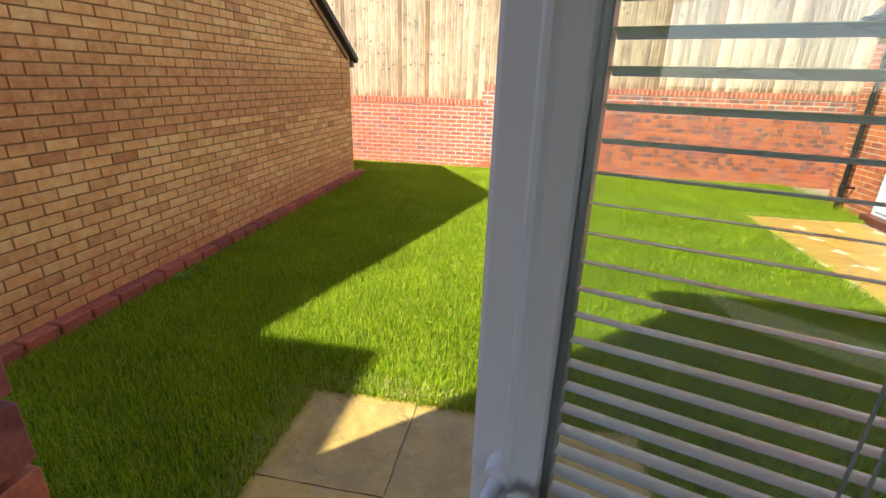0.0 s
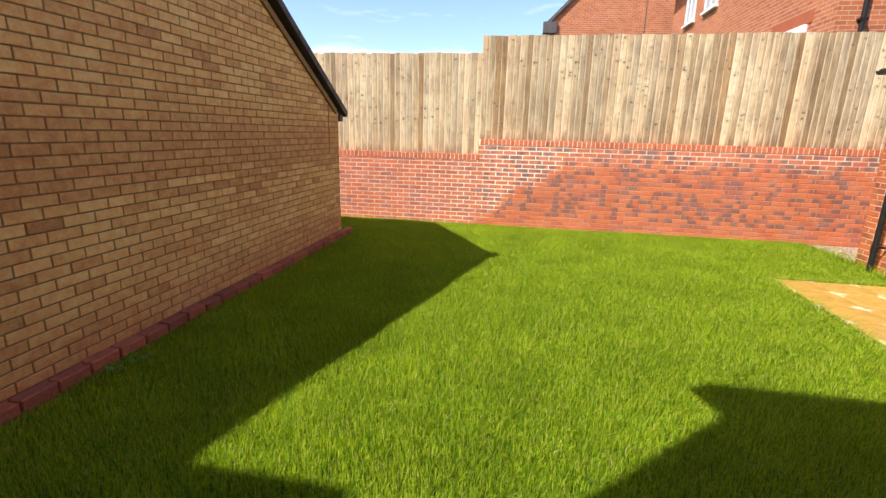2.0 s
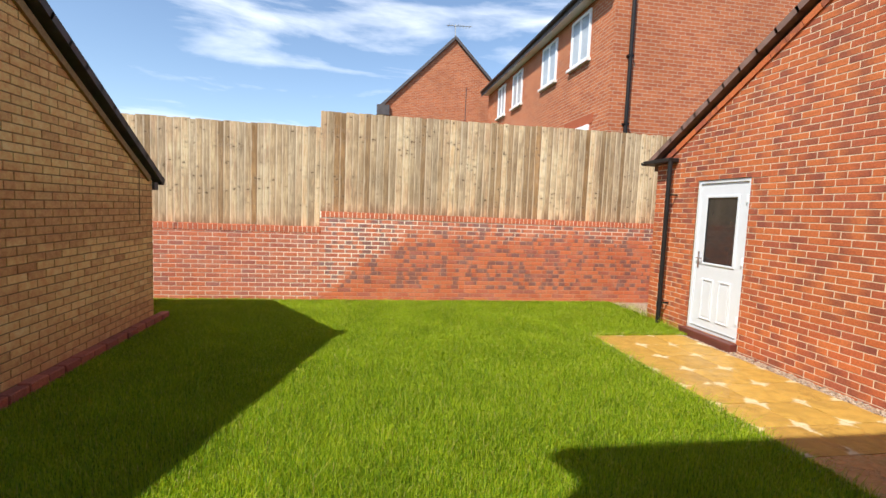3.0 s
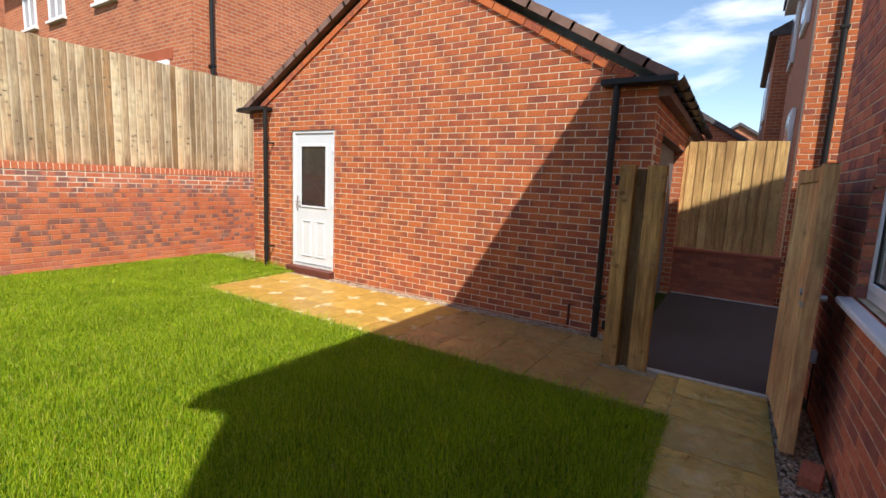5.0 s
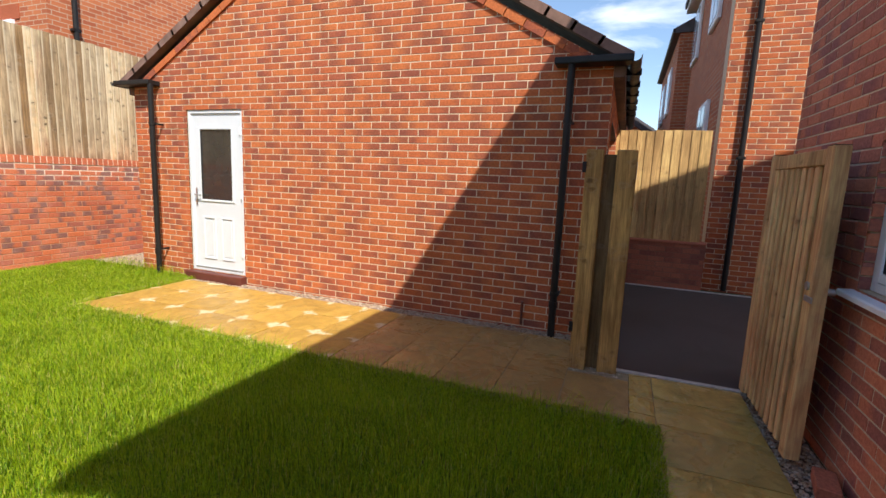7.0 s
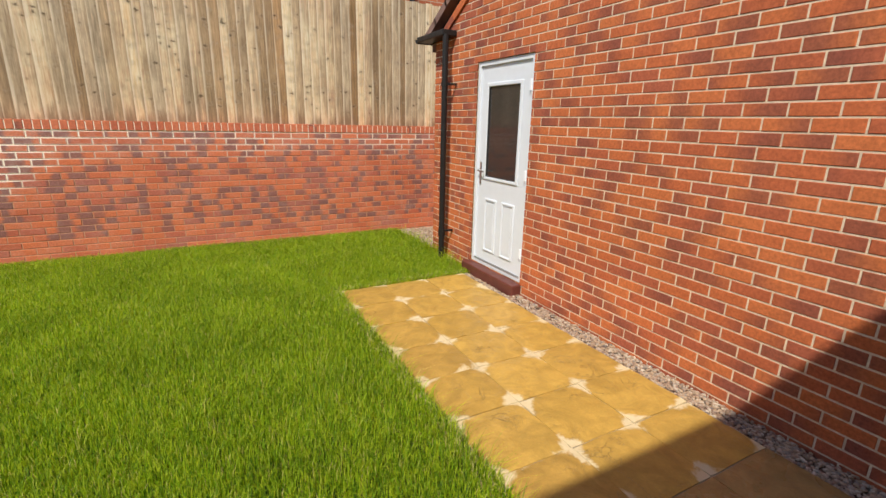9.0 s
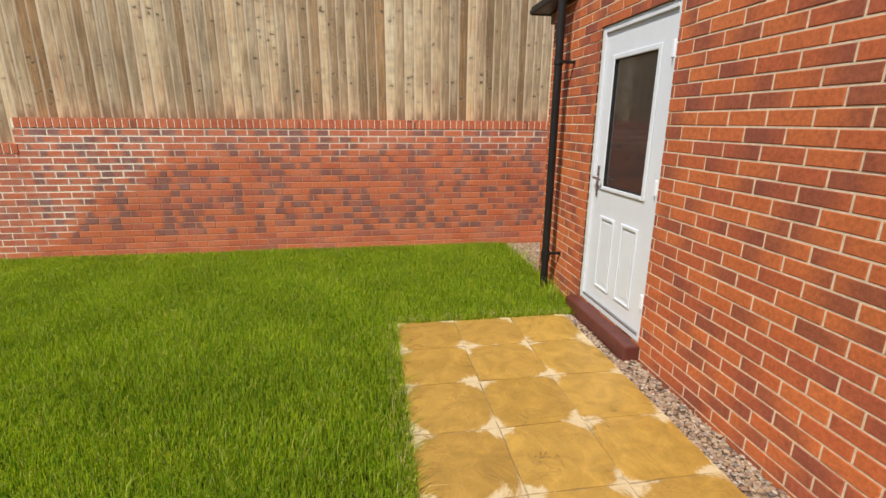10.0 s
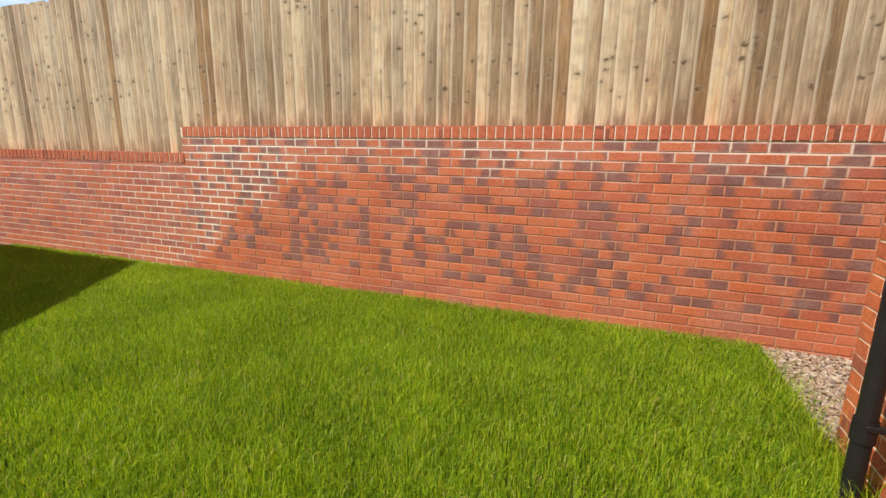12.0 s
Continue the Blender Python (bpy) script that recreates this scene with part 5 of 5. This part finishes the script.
for x in (15.6, 17.8):
    w = part("window", box(x - 0.5, x + 0.5, 1.879, 1.93, 3.4, 4.6, 0.01), M_UPVC, nb2)
    part("pane", box(x - 0.42, x - 0.03, 1.925, 1.938, 3.48, 4.52), M_FARGLASS, w)
    part("pane", box(x + 0.03, x + 0.42, 1.925, 1.938, 3.48, 4.52), M_FARGLASS, w)
part("satellite_dish", tube([(14.4, 2.12, 2.62), (14.36, 2.16, 2.63)], 0.24, n=24), M_DISH, nb2)

# distant roofs past the drive
def far_house(name, x0, x1, y0, y1, z0, eave, ridge, axis, label, group=""):
    h = thing(name, ((x0 + x1) / 2, (y0 + y1) / 2, z0), label, "house", group)
    if axis == "y":  # ridge along y, gables look along y
        part("wall", prism([(x0, z0), (x1, z0), (x1, eave), ((x0 + x1) / 2, ridge), (x0, eave)], "y", y0, y1), M_FAR, h)
        xm = (x0 + x1) / 2
        s = (ridge - eave) / (xm - x0)
        for e, sg in ((x0, -1), (x1, 1)):
            part("roof", prism([(e + sg * 0.3, eave - 0.3 * s + 0.01), (xm, ridge + 0.01), (xm, ridge + 0.17), (e + sg * 0.3, eave - 0.3 * s + 0.17)], "y", y0 - 0.12, y1 + 0.1), M_TILE, h)
    else:
        part("wall", prism([(y0, z0), (y1, z0), (y1, eave), ((y0 + y1) / 2, ridge), (y0, eave)], "x", x0, x1), M_FAR, h)
        ym = (y0 + y1) / 2
        s = (ridge - eave) / (ym - y0)
        for e, sg in ((y0, -1), (y1, 1)):
            part("roof", prism([(e + sg * 0.3, eave - 0.3 * s + 0.01), (ym, ridge + 0.01), (ym, ridge + 0.17), (e + sg * 0.3, eave - 0.3 * s + 0.17)], "x", x0 - 0.12, x1 + 0.1), M_TILE, h)
    return h


far_house("house", 16.5, 22, 2.45, 5.1, -0.1, 3.1, 3.95, "x", "distant garage with brown tiled roof", "distant houses")
far_house("house", 30, 36, 1.3, 3.9, -0.1, 4.3, 5.15, "x", "distant red brick gabled house", "distant houses")

# ---- houses above the fence ----
FZ = 1.2
h1 = far_house("house", 5.9, 13.5, 11.45, 21.6, FZ, 6.7, 9.9, "y", "red brick house behind the fence with white windows")
part("eaves_soffit", box(5.62, 5.9, 11.4, 21.6, 6.5, 6.62), M_SOFFIT, h1)
part("gutter", tube([(5.58, 11.3, 6.62), (5.58, 21.6, 6.62)], 0.06), M_BLACK, h1)
part("downpipe", tube([(6.27, 11.39, FZ), (6.27, 11.39, 9.2)], 0.04), M_BLACK, h1)
for z in (3.6, 5.0, 6.4):
    part("pipe_bracket", box(6.21, 6.33, 11.35, 11.45, z - 0.02, z + 0.02), M_BLACK, h1)
for ya, yb in ((12.5, 13.5), (14.4, 15.45), (17.2, 18.2), (19.1, 20.0)):
    z, zt = 5.26, 6.38
    wdw = part("window", frame_yz(ya, yb, z, zt, 0.075, 5.86, 5.93), M_UPVC, h1)
    ym = (ya + yb) / 2
    part("mullion", box(5.865, 5.925, ym - 0.04, ym + 0.04, z + 0.06, zt - 0.075), M_UPVC, wdw)
    part("pane", box(5.885, 5.91, ya + 0.075, ym - 0.04, z + 0.06, zt - 0.075), M_FARGLASS, wdw)
    part("pane", box(5.885, 5.91, ym + 0.04, yb - 0.075, z + 0.06, zt - 0.075), M_FARGLASS, wdw)
    part("sill", box(5.80, 5.90, ya - 0.06, yb + 0.06, z - 0.07, z - 0.002), M_SOFFIT, wdw)
part("window", box(5.84, 5.92, 12.3, 13.5, 2.5, 3.72, 0.01), M_UPVC, h1)
part("soldier_course", box(5.885, 5.9, 12.15, 13.65, 3.73, 3.95), M_RED, h1)
h2 = far_house("house", 1.6, 8.0, 24.0, 31.0, FZ, 6.3, 9.5, "y", "red brick gabled house with aerial, far behind")
aer = bmesh.new()
tube([(4.82, 24.2, 8.4), (4.82, 24.2, 10.25)], 0.025, aer, n=8)
tube([(4.4, 24.2, 10.2), (5.6, 24.2, 10.25)], 0.018, aer, n=8)
for i in range(8):
    tube([(4.5 + i * 0.14, 24.0, 10.21), (4.5 + i * 0.14, 24.4, 10.21)], 0.01, aer, n=6)
part("aerial", aer, M_GALV, h2)
part("eaves_return", box(1.28, 1.85, 23.85, 24.1, 5.85, 6.3), M_TILE, h2)
part("movement_joint", box(5.4, 5.43, 23.985, 24.0, 5.0, 7.4), M_TILE, h2)

# the house next door, whose eaves shade the corner of the lawn
nx = thing("house", (-6, -4, 0), "red brick house next door with hipped roof", "house")
part("wall", box(-9.5, -3.3, -8.5, 0.1, -0.1, 5.1), M_FAR, nx)
hb2 = bmesh.new()
ev = [hb2.verts.new(p) for p in ((-9.8, -8.8, 5.1), (-3.06, -8.8, 5.1), (-3.06, 0.54, 5.1), (-9.8, 0.54, 5.1))]
et = [hb2.verts.new((v.co.x, v.co.y, 5.22)) for v in ev]
rd = [hb2.verts.new((-6.4, -5.4, 7.1)), hb2.verts.new((-6.4, -3.0, 7.1))]
hb2.faces.new(ev)
for i in range(4):
    hb2.faces.new((ev[i], ev[(i + 1) % 4], et[(i + 1) % 4], et[i]))
hb2.faces.new((et[0], et[1], rd[0]))
hb2.faces.new((et[1], et[2], rd[1], rd[0]))
hb2.faces.new((et[2], et[3], rd[1]))
hb2.faces.new((et[3], et[0], rd[0], rd[1]))
part("roof", hb2, M_TILE, nx)


# ---- gravel ----
def gravel(name, areas, per_m2, seed, label):
    rg = np.random.RandomState(seed)
    b = bmesh.new()
    bmesh.ops.create_icosphere(b, subdivisions=1, radius=1.0)
    base = np.array([v.co[:] for v in b.verts])
    tri = [tuple(v.index for v in f.verts) for f in b.faces]
    b.free()
    verts, faces = [], []
    for x0, x1, y0, y1 in areas:
        for _ in range(int((x1 - x0) * (y1 - y0) * per_m2)):
            s = rg.uniform(0.006, 0.014)
            sc = np.array([rg.uniform(0.8, 1.5), rg.uniform(0.7, 1.2), rg.uniform(0.5, 0.8)]) * s
            a = rg.uniform(0, 6.28)
            p = base * sc * (1 + rg.uniform(-0.15, 0.15, base.shape))
            q = np.stack([p[:, 0] * np.cos(a) - p[:, 1] * np.sin(a), p[:, 0] * np.sin(a) + p[:, 1] * np.cos(a), p[:, 2]], 1)
            q += (rg.uniform(x0, x1), rg.uniform(y0, y1), -0.022 + rg.uniform(-0.004, 0.010))
            o = len(verts)
            verts += [tuple(v) for v in q]
            faces += [tuple(o + i for i in t) for t in tri]
    return tagged(part(name, (verts, faces), M_PEBBLE), label, "gravel", kind="stuff")


tagged(part("gravel_bed", box(5.371, 5.555, 3.0, 8.0, -0.08, -0.03), M_GRIT), "grit bed along the garage wall", "gravel", kind="structure")
tagged(part("gravel_bed", box(5.5, 7.5, 9.12, 10.29, -0.08, -0.03), M_GRIT), "grit bed beside the garage corner", "gravel", kind="structure")
tagged(part("gravel_bed", box(1.75, 4.79, 1.599, 1.839, -0.08, -0.03), M_GRIT), "grit bed along the house wall", "gravel", kind="structure")
tagged(part("gravel_bed", box(4.642, 5.37, 2.602, 3.045, -0.08, -0.031), M_GRIT), "grit bed round the gate posts", "gravel", kind="structure")
gravel("gravel", [(5.372, 5.55, 2.98, 7.25), (5.372, 5.44, 7.25, 8.15), (5.5, 7.0, 9.12, 10.28)], 5200, 3, "mixed brown and cream gravel along the garage")
gravel("gravel", [(1.75, 4.79, 1.61, 1.835), (4.66, 4.84, 2.66, 3.05)], 4600, 4, "damp mixed gravel along the house wall")


# ---- grass ----
LAWN = [(-1.76, 0.05, 1.3, 10.27), (0.05, 1.72, 3.27, 10.27), (1.72, 4.0, 2.42, 10.27), (4.0, 5.52, 7.97, 10.27), (-3.0, -1.7, 8.85, 10.27)]


def grass(per_m2, seed, areas, low, high, material, label, name="grass", drift=None):
    """Blades of two bent segments over the areas, one joined mesh."""
    rg = np.random.RandomState(seed)
    pts = []
    for x0, x1, y0, y1 in areas:
        n = int((x1 - x0) * (y1 - y0) * per_m2)
        pts.append(np.stack([rg.uniform(x0, x1, n), rg.uniform(y0, y1, n)], 1))
    p = np.concatenate(pts)
    n = len(p)
    tuft = 0.5 + 0.5 * np.sin(p[:, 0] * 3.1 + 1.3 * np.sin(p[:, 1] * 2.3)) * np.sin(p[:, 1] * 2.7 + 1.1 * np.sin(p[:, 0] * 1.9))
    h = rg.uniform(low, high, n) * (0.8 + 0.5 * tuft) * (1 + 0.5 * (rg.uniform(0, 1, n) > 0.94))
    a = rg.uniform(0, 2 * np.pi, n)
    if drift is not None:
        a = drift + rg.uniform(-0.7, 0.7, n)
    lean = rg.uniform(0.3, 1.7, n) * h * (1.3 if drift is not None else 1.0)
    face = a + np.pi / 2 + rg.uniform(-0.6, 0.6, n)
    w = rg.uniform(0.0009, 0.0021, n)
    base = np.column_stack([p, np.full(n, -0.04)])
    d = np.column_stack([np.cos(a), np.sin(a), np.zeros(n)])
    s = np.column_stack([np.cos(face), np.sin(face), np.zeros(n)]) * w[:, None]
    mid = base + d * (0.3 * lean)[:, None] + np.array([0, 0, 1]) * (0.04 + 0.55 * h)[:, None]
    tip = base + d * lean[:, None] + np.array([0, 0, 1]) * (0.04 + h * 0.95)[:, None]
    v = np.stack([base - s, base + s, mid + s * 0.8, mid - s * 0.8, tip], 1).reshape(-1, 3)
    o = (np.arange(n) * 5)[:, None]
    quads, tris = o + np.array([0, 1, 2, 3]), o + np.array([3, 2, 4])
    loops = np.concatenate([quads, tris], 1).reshape(-1)
    me = bpy.data.meshes.new("grass")
    me.vertices.add(n * 5)
    me.vertices.foreach_set("co", v.reshape(-1).astype(np.float32))
    me.loops.add(len(loops))
    me.loops.foreach_set("vertex_index", loops.astype(np.int32))
    me.polygons.add(n * 2)
    start = (np.arange(n) * 7)[:, None] + np.array([0, 4])
    me.polygons.foreach_set("loop_start", start.reshape(-1).astype(np.int32))
    me.update(calc_edges=True)
    me.validate()
    me.materials.append(material)
    return tagged(new(name, me), label, "grass", kind="stuff")


grass(17000, 8, LAWN, 0.013, 0.034, M_GRASS, "thick bright green lawn grass, unmown")
grass(420, 9, LAWN, 0.035, 0.06, M_GRASS, "longer stray green grass blades in the lawn", "long_grass")
EDGES = [(0.0, 1.72, 3.28, 3.36), (0.0, 1.72, 3.30, 3.44), (-0.05, 0.05, 1.6, 3.3), (-0.10, 0.04, 1.6, 3.3), (1.72, 3.95, 2.43, 2.50), (3.9, 4.0, 2.45, 7.95), (3.95, 5.4, 7.98, 8.06)]
grass(2600, 10, EDGES, 0.012, 0.035, M_STRAW, "dry straw-coloured grass along the paving edge", "dry_grass")
grass(1500, 12, [(3.93, 4.0, 2.7, 7.97)], 0.05, 0.10, M_GRASS, "long grass leaning over the patio edge", "edge_grass", 0.0)
grass(1500, 13, [(1.74, 3.95, 2.43, 2.49)], 0.04, 0.07, M_GRASS, "grass leaning over the path edge", "edge_grass", -1.57)
grass(1800, 14, [(5.35, 5.53, 8.2, 9.9)], 0.08, 0.16, M_GRASS, "tall uncut grass round the downpipe", "tall_grass")
# a low weed at the foot of the buff wall
weed = bmesh.new()
rw2 = random.Random(21)
for i in range(70):
    c = Vector((-1.62 + rw2.gauss(0, 0.05), 4.45 + rw2.gauss(0, 0.09), 0.02 + rw2.uniform(0, 0.06)))
    q = Matrix.Translation(c) @ Euler((rw2.uniform(-0.6, 0.6), rw2.uniform(-0.6, 0.6), rw2.uniform(0, 6.28))).to_matrix().to_4x4()
    s = rw2.uniform(0.008, 0.016)
    vs = [weed.verts.new(q @ Vector(p)) for p in ((0, -s, 0), (s * 0.8, 0, 0.003), (0, s, 0), (-s * 0.8, 0, 0.003))]
    weed.faces.new(vs)
tagged(part("weed", weed, M_LEAF), "small green weed at the foot of the wall", "plant", kind="stuff")

# ---- pieces of the paving and walls ----
shared = {}
for i, (parent, a, b, c, d, mat, name) in enumerate(SLABS):
    key = (round(b - a, 2), round(d - c, 2), i % 3, mat.name)
    if key not in shared:
        shared[key] = slab_mesh(b - a, d - c, i)
        shared[key].materials.append(mat)
    ob = new(name, shared[key])
    ob.matrix_basis = pose((a + b) / 2, (c + d) / 2, random.Random(i).uniform(-0.002, 0.002))
    ob.parent = parent

cope_mesh = bpy.data.meshes.new("coping_brick")
cb = box(-0.0325, 0.0325, -0.006, 0.212, 0.0, 0.1, 0.003)
cb.to_mesh(cope_mesh)
cb.free()
cope_mesh.materials.append(M_COPING)
for x, top in COPES:
    ob = new("coping_brick", cope_mesh)
    ob.matrix_basis = pose(x + 0.0375, RY, top + 0.005 + random.Random(int(x * 1000)).uniform(-0.002, 0.002))
    ob.parent = retaining
lay_pieces()
